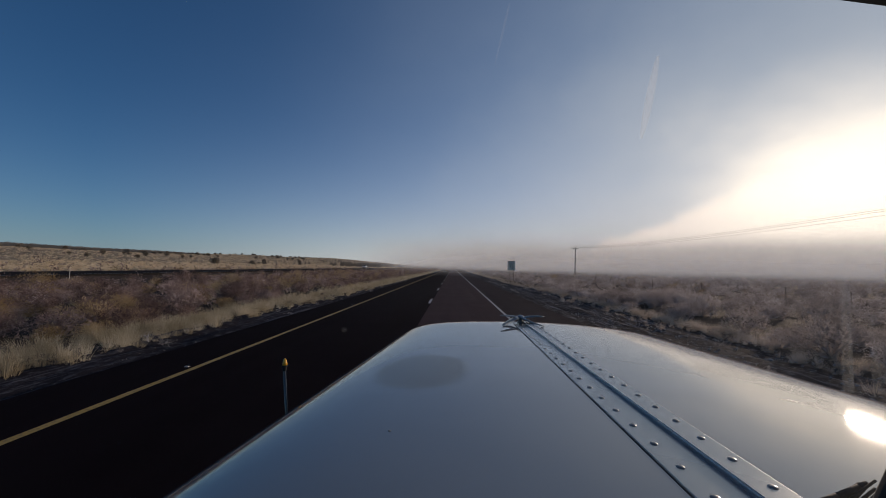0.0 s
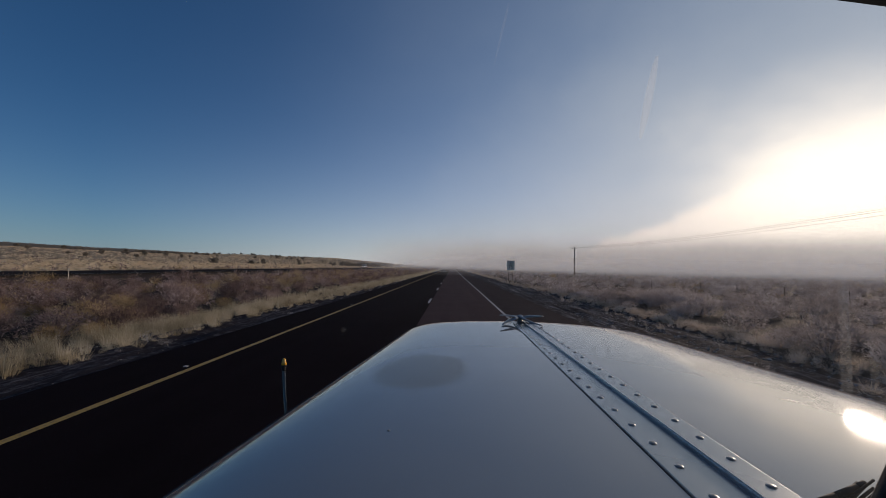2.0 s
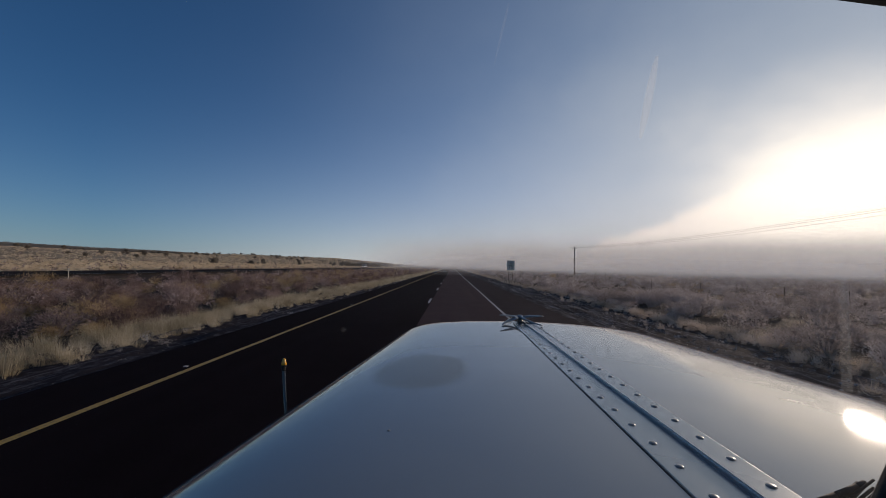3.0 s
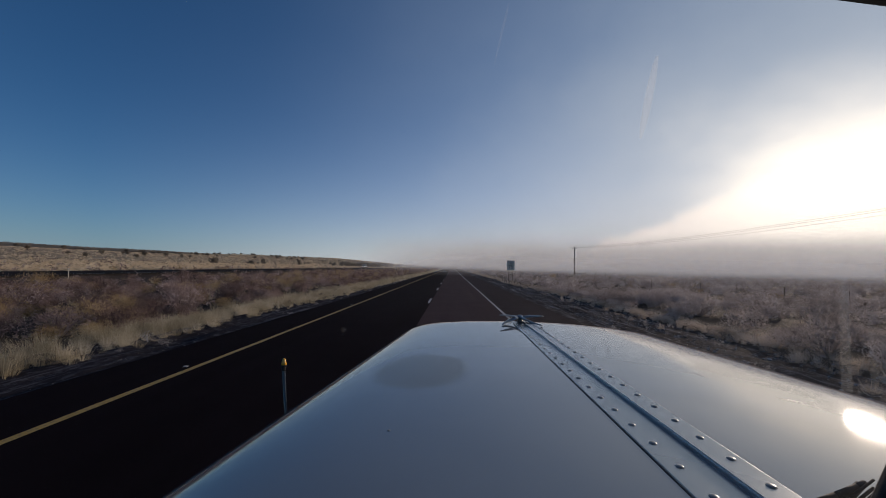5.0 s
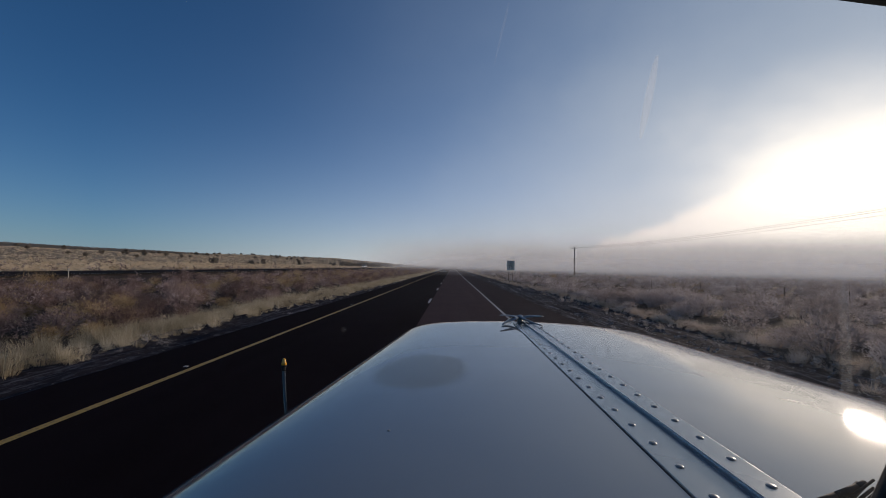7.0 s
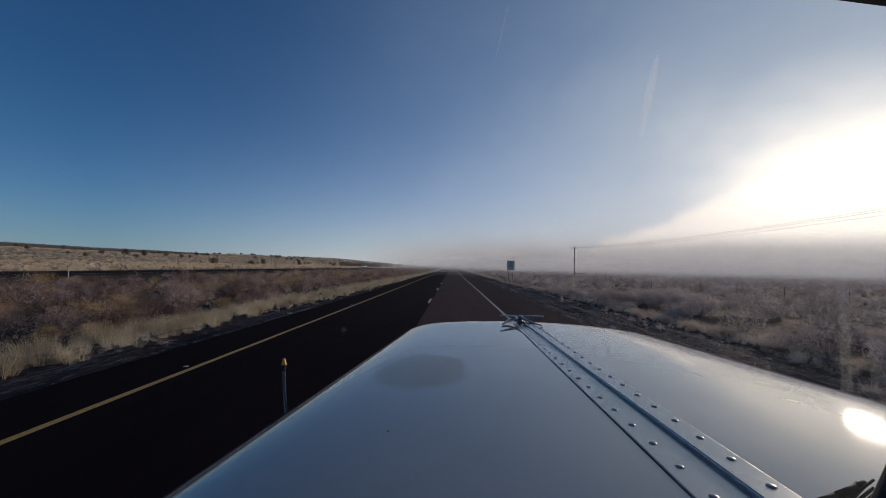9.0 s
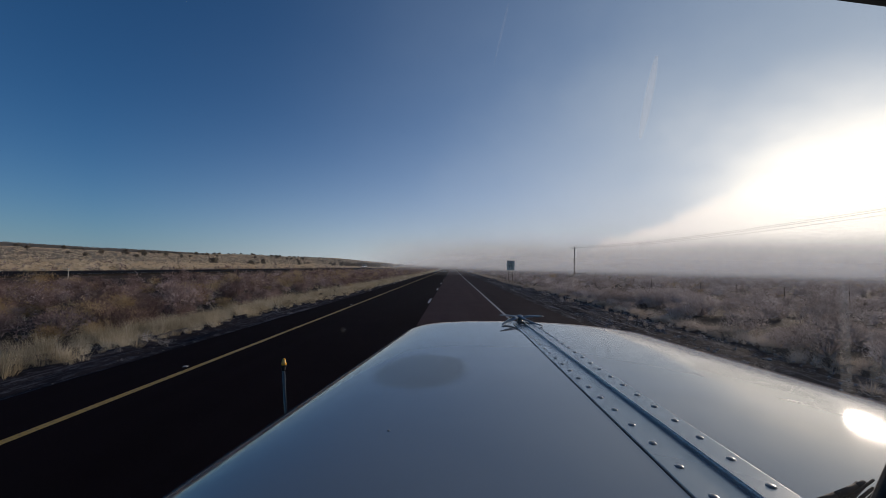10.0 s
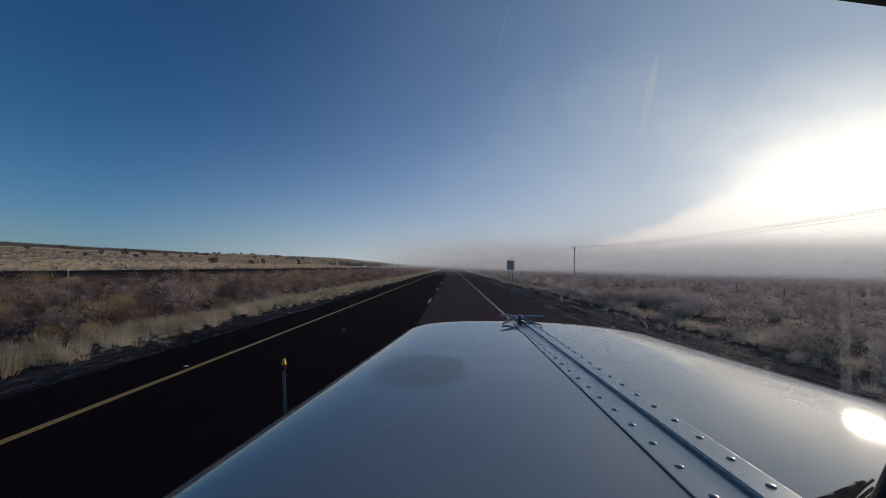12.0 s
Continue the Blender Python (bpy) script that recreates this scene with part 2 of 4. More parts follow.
M_TRIM = plain("black_cab_trim", (0.010, 0.0095, 0.0095), 0.95, 0, 0.3, 60, 0.2)
M_SIGN_WHITE = plain("sign_white_sheeting", (0.90, 0.80, 0.66), 0.45, 0, 0.12, 6)
M_SIGN_BLACK = plain("sign_black_letters", (0.02, 0.02, 0.02), 0.5)
M_SIGN_BLUE = plain("sign_blue_sheeting", (0.025, 0.075, 0.24), 0.45, 0, 0.2, 6)
M_SIGN_RED = plain("sign_red_sheeting", (0.36, 0.03, 0.035), 0.45, 0, 0.2, 6)


def hood_paint():
    q = Mat("silver_white_truck_paint", 0.55, 0.0, 0.0)
    fine, big = q.noise(240, 2), q.noise(1.4, 5)
    base = q.mix(q.range(big, 0.3, 0.7), (0.195, 0.212, 0.215), (0.225, 0.242, 0.240))
    # dull, yellower patches with less clear coat, one on each half, fainter on the right
    x, y = q.axis(0), q.axis(1)
    ax = q.math("ABSOLUTE", x)
    dx = q.math("DIVIDE", q.math("SUBTRACT", ax, 0.528), 0.15)
    dy = q.math("DIVIDE", q.math("SUBTRACT", y, 1.27), 0.215)
    rr = q.math("ADD", q.math("MULTIPLY", dx, dx), q.math("MULTIPLY", dy, dy))
    rr = q.math("ADD", rr, q.math("MULTIPLY", q.noise(7, 4), 0.7))
    patch = q.math("MULTIPLY", q.range(rr, 1.5, 1.1), q.range(x, -0.1, 0.1, 1.0, 0.3))
    base = q.mix(q.math("MULTIPLY", patch, 0.8), base, (0.225, 0.225, 0.195))
    q.color(base)
    q.rough(q.math("ADD", q.range(big, 0.3, 0.7, 0.42, 0.5), q.math("MULTIPLY", patch, 0.15)))
    q.plug(q.b.inputs["Coat Weight"], q.math("SUBTRACT", 1.0, q.math("MULTIPLY", patch, 0.32)))
    q.plug(q.b.inputs["Coat Roughness"], q.range(big, 0.3, 0.7, 0.028, 0.034))
    q.b.inputs["Coat IOR"].default_value = 2.25
    q.bump(q.noise(2.2, 1), 0.02, 0.004)
    return q.m


M_HOOD = hood_paint()
M_STRIP = plain("satin_aluminium_hinge", (0.33, 0.36, 0.37), 0.26, 0.65, 0.12, 30, 0.0)
# worn aluminium, coloured near white to hold the edge's specular line
M_EDGE = plain("worn_aluminium_highlight", (0.80, 0.81, 0.80), 0.5, 0.1, 0.12, 30, 0.0)
M_RIVET = plain("rivet_steel", (0.24, 0.25, 0.255), 0.36, 0.6, 0.2, 60, 0.05)
M_PEWTER = plain("dull_pitted_chrome", (0.34, 0.345, 0.35), 0.32, 0.9, 0.25, 40, 0.08)
M_CHROME = plain("pitted_chrome", (0.62, 0.63, 0.65), 0.14, 1.0, 0.15, 40, 0.05)


def glow_lens(name, col, emit):
    q = Mat(name, 0.2)
    q.color(col)
    q.plug(q.b.inputs["Emission Color"], col)
    q.b.inputs["Emission Strength"].default_value = emit
    return q.m


M_AMBER = plain("amber_lens", (0.90, 0.42, 0.04), 0.18, 0, 0.2, 60, 0.05)
M_HEADLIGHT = glow_lens("lit_headlight", (1.0, 0.95, 0.85), 8.0)
M_GLASS_DARK = plain("dark_car_glass", (0.02, 0.025, 0.03), 0.08)
M_CAR_WHITE = plain("white_car_paint", (0.70, 0.70, 0.70), 0.3)
M_CAR_DARK = plain("dark_trailer_paint", (0.09, 0.09, 0.10), 0.5)
M_TAIL = plain("red_lens", (0.35, 0.02, 0.02), 0.2)

# ---------------------------------------------------------------- mesh helpers


def thing(name, label, category, group="", at=(0, 0, 0), kind=""):
    ob = new(name)
    ob.location = at
    ob.empty_display_size = 0.2
    return tagged(ob, label, category, group, kind)


def link_mesh(name, me, mat, parent=None, label=""):
    if mat:
        me.materials.append(mat)
    ob = new(name, me)
    if parent is not None:
        ob.parent = parent
    if label:
        tagged(ob, label)
    return ob


def part(name, bm, mat, parent, label="", smooth=False):
    """Link a bmesh as ONE mesh object under a thing or a part."""
    me = bpy.data.meshes.new(name)
    bmesh.ops.recalc_face_normals(bm, faces=bm.faces)
    bm.to_mesh(me)
    bm.free()
    if smooth:
        me.polygons.foreach_set("use_smooth", [True] * len(me.polygons))
    return link_mesh(name, me, mat, parent, label)


def box(bm, size, at=(0, 0, 0), turn=(0, 0, 0), bevel=0.0):
    r = bmesh.ops.create_cube(bm, size=1.0)
    vs = r["verts"]
    bmesh.ops.scale(bm, vec=size, verts=vs)
    if bevel:
        es = list({e for v in vs for e in v.link_edges})
        g = bmesh.ops.bevel(bm, geom=es, offset=bevel, segments=2, affect="EDGES", profile=0.6)
        vs = list({v for f in g["faces"] for v in f.verts} | {v for v in vs if v.is_valid})
    bmesh.ops.transform(bm, matrix=pose(*at, *turn), verts=vs)
    return bm


def tube(bm, a, b, r0, r1=None, seg=10, caps=True):
    """A tapered round bar from a to b."""
    a, b = Vector(a), Vector(b)
    r1 = r0 if r1 is None else r1
    d = b - a
    m = Matrix.Translation((a + b) / 2) @ d.to_track_quat("Z", "Y").to_matrix().to_4x4()
    bmesh.ops.create_cone(bm, cap_ends=caps, segments=seg, radius1=r0, radius2=r1, depth=d.length, matrix=m)
    return bm


def lathe(bm, rows, seg=16, m=Matrix.Identity(4)):
    """Turn a profile of (radius, height) about z."""
    rings = []
    for r, z in rows:
        rings.append([bm.verts.new(m @ Vector((r * math.cos(2 * math.pi * k / seg), r * math.sin(2 * math.pi * k / seg), z)))
                      for k in range(seg)])
    for p, n in zip(rings, rings[1:]):
        for k in range(seg):
            bm.faces.new((p[k], p[(k + 1) % seg], n[(k + 1) % seg], n[k]))
    bm.faces.new(rings[0][::-1])
    bm.faces.new(rings[-1])
    return bm


def slab(bm, outline, z0, z1):
    """A flat plate of that outline (x, y), from z0 to z1."""
    lo = [bm.verts.new((x, y, z0)) for x, y in outline]
    hi = [bm.verts.new((x, y, z1)) for x, y in outline]
    bm.faces.new(lo[::-1])
    bm.faces.new(hi)
    n = len(outline)
    for i in range(n):
        bm.faces.new((lo[i], lo[(i + 1) % n], hi[(i + 1) % n], hi[i]))
    return bm


def sheet(bm, xs, ys, height):
    """A grid surface z = height(x, y)."""
    rows = [[bm.verts.new((x, y, height(x, y))) for x in xs] for y in ys]
    for a, b in zip(rows, rows[1:]):
        for i in range(len(xs) - 1):
            bm.faces.new((a[i], a[i + 1], b[i + 1], b[i]))
    return bm


def steps(a, b, n):
    return [a + (b - a) * i / n for i in range(n + 1)]


# ---------------------------------------------------------------- the ground
def smooth01(v):
    v = min(1.0, max(0.0, v))
    return v * v * (3 - 2 * v)


def ground_z(x, y):
    """Flat range land; a broad rise begins beyond the far carriageway; the roads lie on low banks."""
    z = -0.06
    und = 0.10 * math.sin(x * 0.11 + 1.3) * math.sin(y * 0.043) + 0.06 * math.sin(x * 0.31 + y * 0.17)
    if x < -7.2 and x > -37:
        w = smooth01((-7.2 - x) / 5) * smooth01((x + 37) / 4)
        z += w * (-0.28 + und)
    if x > 8.0:
        z += smooth01((x - 8.0) / 6) * (-0.22 + und)
    if x < -51:
        z += smooth01((-51 - x) / 260) * (5.2 + 0.0125 * min(max(y, 0), 900)) * (1.0 - 0.6 * smooth01((y - 1000) / 1400))
        z += und * 0.6 * smooth01((-51 - x) / 8) + 1.0 * smooth01((-x - 160) / 120) * math.sin(y * 0.017 + x * 0.006)
        z += smooth01((-x - 420) / 700) * 24.0 * (1.0 - 0.45 * smooth01((y - 1000) / 1800)) * (0.9 + 0.1 * math.sin(y * 0.004 + 0.6))
    if -50.2 < x < -37.6:
        z += 0.30
    return z


def grade(x0, x1, n, power=1.0):
    return [x0 + (x1 - x0) * (i / n) ** power for i in range(n + 1)]


gx = sorted(set([-4000, -2600, -1800, -1500, -1300, -1150, -1000, -900, -800, -700, -600, -540, -480, -440] + grade(-400, -51, 44) + steps(-51, -36.5, 8)
                + steps(-36.5, -8.9, 26) + [-8.6, -6.7, -6.4] + steps(-6.0, 5.2, 6) + [5.7, 8.7, 9.1] + steps(9.8, 30, 22) + grade(30, 200, 26)
                + [260, 350, 500, 800, 1300, 2000, 3000, 4000]))
gy = sorted(set([-1500, -800, -400, -200, -100, -50] + steps(-30, 60, 70) + grade(60, 400, 90) + grade(400, 1200, 50)
                + [1400, 1700, 2100, 2600, 3200, 4000, 4500]))


def bed_z(x, y):
    """The soil, which lies deeper under the gravel verges."""
    return ground_z(x, y) - (0.20 if 5.6 < x < 8.8 or -8.7 < x < -6.6 else 0.0)


ground = part("ground", sheet(bmesh.new(), gx, gy, bed_z), M_GROUND, None, smooth=True)
tagged(ground, "frosted desert range land of tan soil and dry grass", "ground", kind="structure")

# ---------------------------------------------------------------- the roads
LINE_Y, DASH_X, WHITE_X = -4.88, -1.27, 2.36


def strip(name, x0, x1, y0, y1, z, mat, label, category="road", thick=0.12, ny=60, crown=0.0):
    bm = bmesh.new()
    xs, ys = steps(x0, x1, 4), steps(y0, y1, ny)
    sheet(bm, xs, ys, lambda x, y: z)
    r = bmesh.ops.extrude_face_region(bm, geom=bm.faces[:])
    bmesh.ops.translate(bm, vec=(0, 0, -thick), verts=[v for v in r["geom"] if isinstance(v, bmesh.types.BMVert)])
    ob = part(name, bm, mat, None)
    return tagged(ob, label, category, kind="structure")


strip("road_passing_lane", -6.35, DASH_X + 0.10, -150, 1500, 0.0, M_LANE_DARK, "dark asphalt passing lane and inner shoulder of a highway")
strip("road_travel_lane", DASH_X + 0.10, WHITE_X + 0.06, -150, 1500, 0.0, M_LANE_WORN, "worn reddish cinder asphalt travel lane")
strip("road_shoulder", WHITE_X + 0.06, 4.95, -150, 1500, -0.003, M_SHOULDER, "dark asphalt outer shoulder of the highway")
strip("road_opposite", -49.5, -38.3, -150, 1500, 0.42, M_FAR_ROAD, "dark asphalt carriageway beyond the median", thick=0.35)


def ragged_gravel(name, x0, x1, label, mat):
    bm = bmesh.new()
    xs, ys = steps(x0, x1, 22), steps(-10, 130, 420) + grade(134, 900, 40)

    def h(x, y):
        edge = min(abs(x - x0), abs(x - x1))
        return -0.045 + 0.07 * noise.noise((x * 1.3, y * 0.35, 3.0)) * min(1, edge * 2) + 0.06 * noise.noise((x * 4, y * 0.9, 9.0)) * min(1, edge * 3) - 0.10 * smooth01((abs(x) - 7.6) / 1.2)
    sheet(bm, xs, ys, h)
    ob = part(name, bm, mat, None, smooth=True)
    return tagged(ob, label, "gravel verge", kind="structure")


ragged_gravel("verge_median", -8.9, -6.30, "frosty dark gravel verge beside the inner shoulder", M_GRAVEL)
ragged_gravel("verge_outer", 4.92, 9.0, "frost-streaked gravel verge beside the outer shoulder", M_GRAVEL_FROST)


def paint_line(name, x, w, y0, y1, mat, label, n=1, z=0.004):
    bm = bmesh.new()
    ys = steps(y0, y1, n)
    rng = random.Random(int(abs(x) * 100) + 7)
    lo = [(bm.verts.new((x - w / 2 + rng.uniform(-.006, .006), y, z)), bm.verts.new((x + w / 2 + rng.uniform(-.006, .006), y, z))) for y in ys]
    for a, b in zip(lo, lo[1:]):
        bm.faces.new((a[0], a[1], b[1], b[0]))
    ob = part(name, bm, mat, None)
    return tagged(ob, label, "road marking", kind="structure")


paint_line("edge_line_yellow", LINE_Y, 0.125, -30, 900, M_YELLOW, "worn yellow edge line on dark asphalt", 700)
paint_line("edge_line_white", WHITE_X, 0.115, -30, 900, M_WHITE, "worn white edge line on asphalt", 700)
paint_line("edge_line_far", -39.6, 0.15, -30, 700, M_WHITE, "worn white edge line of the far carriageway", 300, 0.424)
for k in range(40):
    y = 9.3 + 12.19 * k
    paint_line("lane_dash", DASH_X, 0.12, y, y + 3.05, M_WHITE, "white lane dash between the two lanes", 6)["group"] = "lane dashes"

# ---------------------------------------------------------------- the truck that carries the camera
XC, HOOD_Z, NOSE_Y = 0.4355, EYE_Z - 0.32, 2.349
truck = thing("semi_truck", "long-nosed truck with a silver-white hood, standing in the travel lane", "truck", at=(XC, 0, 0))


def hood_half(y):
    return 1.016 - 0.125 * y


def hood_drop(u):
    if u < 0:
        u = min(-u, 1.0)
        return 0.024 * u * u + 0.135 * (1 - (1 - u ** 4.5) ** (1 / 4.5))
    u = min(u, 1.0)
    return 0.046 * u * u + 0.0205 * (1 - (1 - u ** 4.9) ** (1 / 4.9))


def build_hood():
    bm = bmesh.new()
    us = [-1 + 2 * i / 64 for i in range(65)]
    us = [math.copysign(1 - (1 - abs(u)) ** 1.5, u) for u in us]
    ys = steps(0.40, NOSE_Y, 22)
    n = 9
    front = [(NOSE_Y + 0.09 * math.sin(math.pi / 2 * k / n), 0.11 * (1 - math.cos(math.pi / 2 * k / n))) for k in range(1, n + 1)]
    rows = []
    for y, fall in [(y, 0.0) for y in ys] + front:
        w = hood_half(y) - 0.86 * fall
        wall = [(-w, HOOD_Z - 0.18 - fall - d) for d in (0.42, 0.2)]
        ring = [bm.verts.new((x, y, z)) for x, z in wall]
        ring += [bm.verts.new((u * w, y, HOOD_Z - hood_drop(u) - fall)) for u in us]
        ring += [bm.verts.new((-x, y, z)) for x, z in reversed(wall)]
        rows.append(ring)
    for a, b in zip(rows, rows[1:]):
        for i in range(len(a) - 1):
            bm.faces.new((a[i], a[i + 1], b[i + 1], b[i]))
    return part("hood", bm, M_HOOD, truck, "silver-white painted hood with a glossy clear coat", True)


hood = build_hood()


def seam_x(y):
    return -0.0890 + 0.0068 * y


def roll_x(y):
    return 0.0085 - 0.0078 * y


def leaf_x(y):
    return 0.0680 - 0.0118 * y


def hinge_plate(left, right, z0, z1, y0, y1, label):
    """A long leaf between two slightly converging edges, with softened rims."""
    bm = bmesh.new()
    rows = []
    for y in steps(y0, y1, 6):
        a, b, r = left(y), right(y), 0.0022
        rows.append([bm.verts.new(v) for v in ((a, y, z0), (a, y, z1 - r), (a + 0.3 * r, y, z1 - 0.3 * r), (a + r, y, z1),
                                               (b - r, y, z1), (b - 0.3 * r, y, z1 - 0.3 * r), (b, y, z1 - r), (b, y, z0))])
    for p, q in zip(rows, rows[1:]):
        for i in range(8):
            bm.faces.new((p[i], p[(i + 1) % 8], q[(i + 1) % 8], q[i]))
    bm.faces.new(rows[0])
    bm.faces.new(rows[-1][::-1])
    return part("hinge_plate", bm, M_STRIP, hood, label)


hinge_plate(seam_x, lambda y: roll_x(y) - 0.001, HOOD_Z - 0.004, HOOD_Z + 0.0024, 0.42, NOSE_Y - 0.01, "lower aluminium leaf of the hood hinge")
hinge_plate(lambda y: roll_x(y) - 0.003, leaf_x, HOOD_Z - 0.004, HOOD_Z + 0.0100, 0.42, NOSE_Y - 0.03, "upper aluminium leaf of the hood hinge")
# black rod put in for the shade of the gap beside the lower leaf
bm = bmesh.new()
tube(bm, (seam_x(0.42) - 0.0012, 0.42, HOOD_Z - 0.0004), (seam_x(2.25) - 0.0012, 2.25, HOOD_Z - 0.0004), 0.0016, 0.0016, 8)
part("shadow_gap", bm, M_RUBBER, hood, "dark strip standing for the shadow gap beside the hinge")
# lip along the step; its pale colour paints in the highlight
bm = bmesh.new()
tube(bm, (roll_x(0.425), 0.425, HOOD_Z + 0.0092), (roll_x(2.27), 2.27, HOOD_Z + 0.0092), 0.0019, 0.0019, 12)
part("rolled_edge", bm, M_EDGE, hood, "rolled edge of the hinge, its highlight put into a pale colour", True)


def rivet_mesh():
    bm = bmesh.new()
    lathe(bm, [(0.0078, -0.002), (0.0078, 0.0003), (0.0072, 0.0011), (0.0056, 0.0019), (0.0030, 0.0024), (0.0006, 0.0026)], 14)
    bmesh.ops.recalc_face_normals(bm, faces=bm.faces)
    me = bpy.data.meshes.new("rivet")
    bm.to_mesh(me)
    bm.free()
    me.polygons.foreach_set("use_smooth", [True] * len(me.polygons))
    me.materials.append(M_RIVET)
    return me


RIVET = rivet_mesh()
for x0, lean, z, y0, gap, n in ((-0.0551, -0.0016, 0.0024, 0.4880, 0.08362, 22), (0.0421, -0.0052, 0.0100, 0.4289, 0.08086, 23)):
    for k in range(n):
        y = y0 + gap * k
        ob = new("rivet", RIVET)
        ob.parent, ob.location = hood, (x0 + lean * y, y, HOOD_Z + z)
        ob.scale = (0.90, 0.90, 0.95)

# a speck of dirt on the paint
for x, y in ((-0.555, 0.79),):
    z = HOOD_Z - hood_drop(x / hood_half(y))
    bm = lathe(bmesh.new(), [(0.0042, -0.001), (0.0042, 0.00012), (0.0010, 0.00016)], 11, Matrix.Translation((x, y, z)))
    part("dirt_speck", bm, plain("road_grime", (0.20, 0.195, 0.18), 0.8), hood, "dried speck of road grime", True)

# small bolts along the grille surround
bolt_bm = bmesh.new()
lathe(bolt_bm, [(0.008, 0), (0.008, 0.004), (0.004, 0.007)], 8)
BOLT = bpy.data.meshes.new("bolt")
bolt_bm.to_mesh(BOLT)
bolt_bm.free()
BOLT.materials.append(M_RUBBER)
for k in range(-6, 7):
    if k:
        ob = new("bolt", BOLT)
        ob.parent, ob.location = hood, (k * 0.085, NOSE_Y + 0.025, HOOD_Z - 0.012 - hood_drop(k * 0.085 / 0.706))

# chrome surround of the radiator below the hood's front edge
bm = bmesh.new()
w = hood_half(2.33) - 0.04
box(bm, (2 * w, 0.10, 0.06), (0, 2.33, HOOD_Z - 0.23), bevel=0.015)
box(bm, (2 * w, 0.10, 0.06), (0, 2.33, 0.68), bevel=0.015)
for s in (-1, 1):
    box(bm, (0.07, 0.10, HOOD_Z - 0.91), (s * (w - 0.035), 2.33, (HOOD_Z + 0.45) / 2), bevel=0.015)
grille = part("grille_surround", bm, M_CHROME, truck, "chrome radiator surround")
for k in range(15):
    bm = bmesh.new()
    box(bm, (0.012, 0.03, HOOD_Z - 0.94), (-w + 0.09 + k * (2 * w - 0.18) / 14, 2.325, (HOOD_Z + 0.45) / 2))
    part("grille_bar", bm, M_CHROME, grille)
bm = bmesh.new()
box(bm, (2 * w - 0.06, 0.02, HOOD_Z - 0.90), (0, 2.28, (HOOD_Z + 0.45) / 2))
part("radiator", bm, M_RUBBER, grille)


# the winged ornament on the hood's nose
def wing(bm, s, tip, root_y, sweep, lift, chord):
    """A tapering, curved wing out to the side s."""
    rows = []
    for k in range(7):
        f = k / 6
        x = s * (0.012 + (tip - 0.012) * f)
        z = lift * math.sin(f * 1.35)
        y = root_y + sweep * f * f
        c = chord * (1 - 0.55 * f ** 1.5) * (1 if k < 6 else 0.45)
        t = 0.008 * (1 - 0.6 * f)
        rows.append([bm.verts.new(v) for v in ((x, y + c / 2, z), (x, y, z + t), (x, y - c / 2, z), (x, y, z - t))])
    for a, b in zip(rows, rows[1:]):
        for i in range(4):
            bm.faces.new((a[i], a[(i + 1) % 4], b[(i + 1) % 4], b[i]))
    bm.faces.new(rows[0])
    bm.faces.new(rows[-1][::-1])
    return bm


orn = thing("hood_ornament", "pitted chrome winged ornament on the hood's nose", "hood ornament", at=(XC - 0.024, 2.32, HOOD_Z))
bm = bmesh.new()
lathe(bm, [(0.024, -0.006), (0.022, 0.004), (0.014, 0.010), (0.013, 0.020), (0.020, 0.026), (0.022, 0.034), (0.018, 0.041), (0.008, 0.045)], 16)
part("body", bm, M_PEWTER, orn, smooth=True)
for s in (-1, 1):
    bm = wing(bmesh.new(), s, 0.126, 0.0, -0.05, 0.016, 0.085)
    bmesh.ops.translate(bm, vec=(0, 0, 0.030), verts=bm.verts)
    part("upper_wing", bm, M_PEWTER, orn, smooth=True)
    bm = wing(bmesh.new(), s, 0.114, -0.03, -0.12, -0.030, 0.125)
    bmesh.ops.translate(bm, vec=(-0.014, 0, 0.034), verts=bm.verts)
    part("lower_wing", bm, M_PEWTER, orn, smooth=True)

# fenders, front wheels, bumper
for s in (-1, 1):
    bm = bmesh.new()
    rows = []
    for k in range(19):
        a = math.pi * (0.04 + 0.92 * k / 18)
        y, z = 1.62 - 0.66 * math.cos(a), 0.50 + 0.66 * math.sin(a)
        rows.append([bm.verts.new((s * x, y, z - d)) for x, d in ((0.70, 0.02), (0.85, 0.0), (1.08, 0.0), (1.17, 0.015), (1.21, 0.06))])
    for a, b in zip(rows, rows[1:]):
        for i in range(4):
            bm.faces.new((a[i], a[i + 1], b[i + 1], b[i]))
    bmesh.ops.solidify(bm, geom=bm.faces[:], thickness=0.012)
    part("fender", bm, M_HOOD, truck, smooth=True)
    wheel = new("wheel")
    wheel.parent, wheel.location = truck, (s * 0.98, 1.62, 0.51)
    turn = Matrix.Rotation(math.pi / 2, 4, "Y")
    part("tyre", lathe(bmesh.new(), [(0.29, -0.13), (0.44, -0.14), (0.50, -0.11), (0.51, 0), (0.50, 0.11), (0.44, 0.14), (0.29, 0.13)], 32, turn), M_RUBBER, wheel, smooth=True)
    part("rim", lathe(bmesh.new(), [(0.30, -0.10), (0.27, -0.09), (0.20, -0.02), (0.12, 0.06), (0.08, 0.10), (0.12, 0.10), (0.28, 0.11), (0.30, 0.10)], 28, turn), M_STEEL, wheel, smooth=True)
bm = bmesh.new()
box(bm, (2.40, 0.10, 0.36), (0, 2.50, 0.50), bevel=0.03)
box(bm, (0.8, 2.4, 0.22), (0, 1.25, 0.62))
part("bumper", bm, M_CHROME, truck)

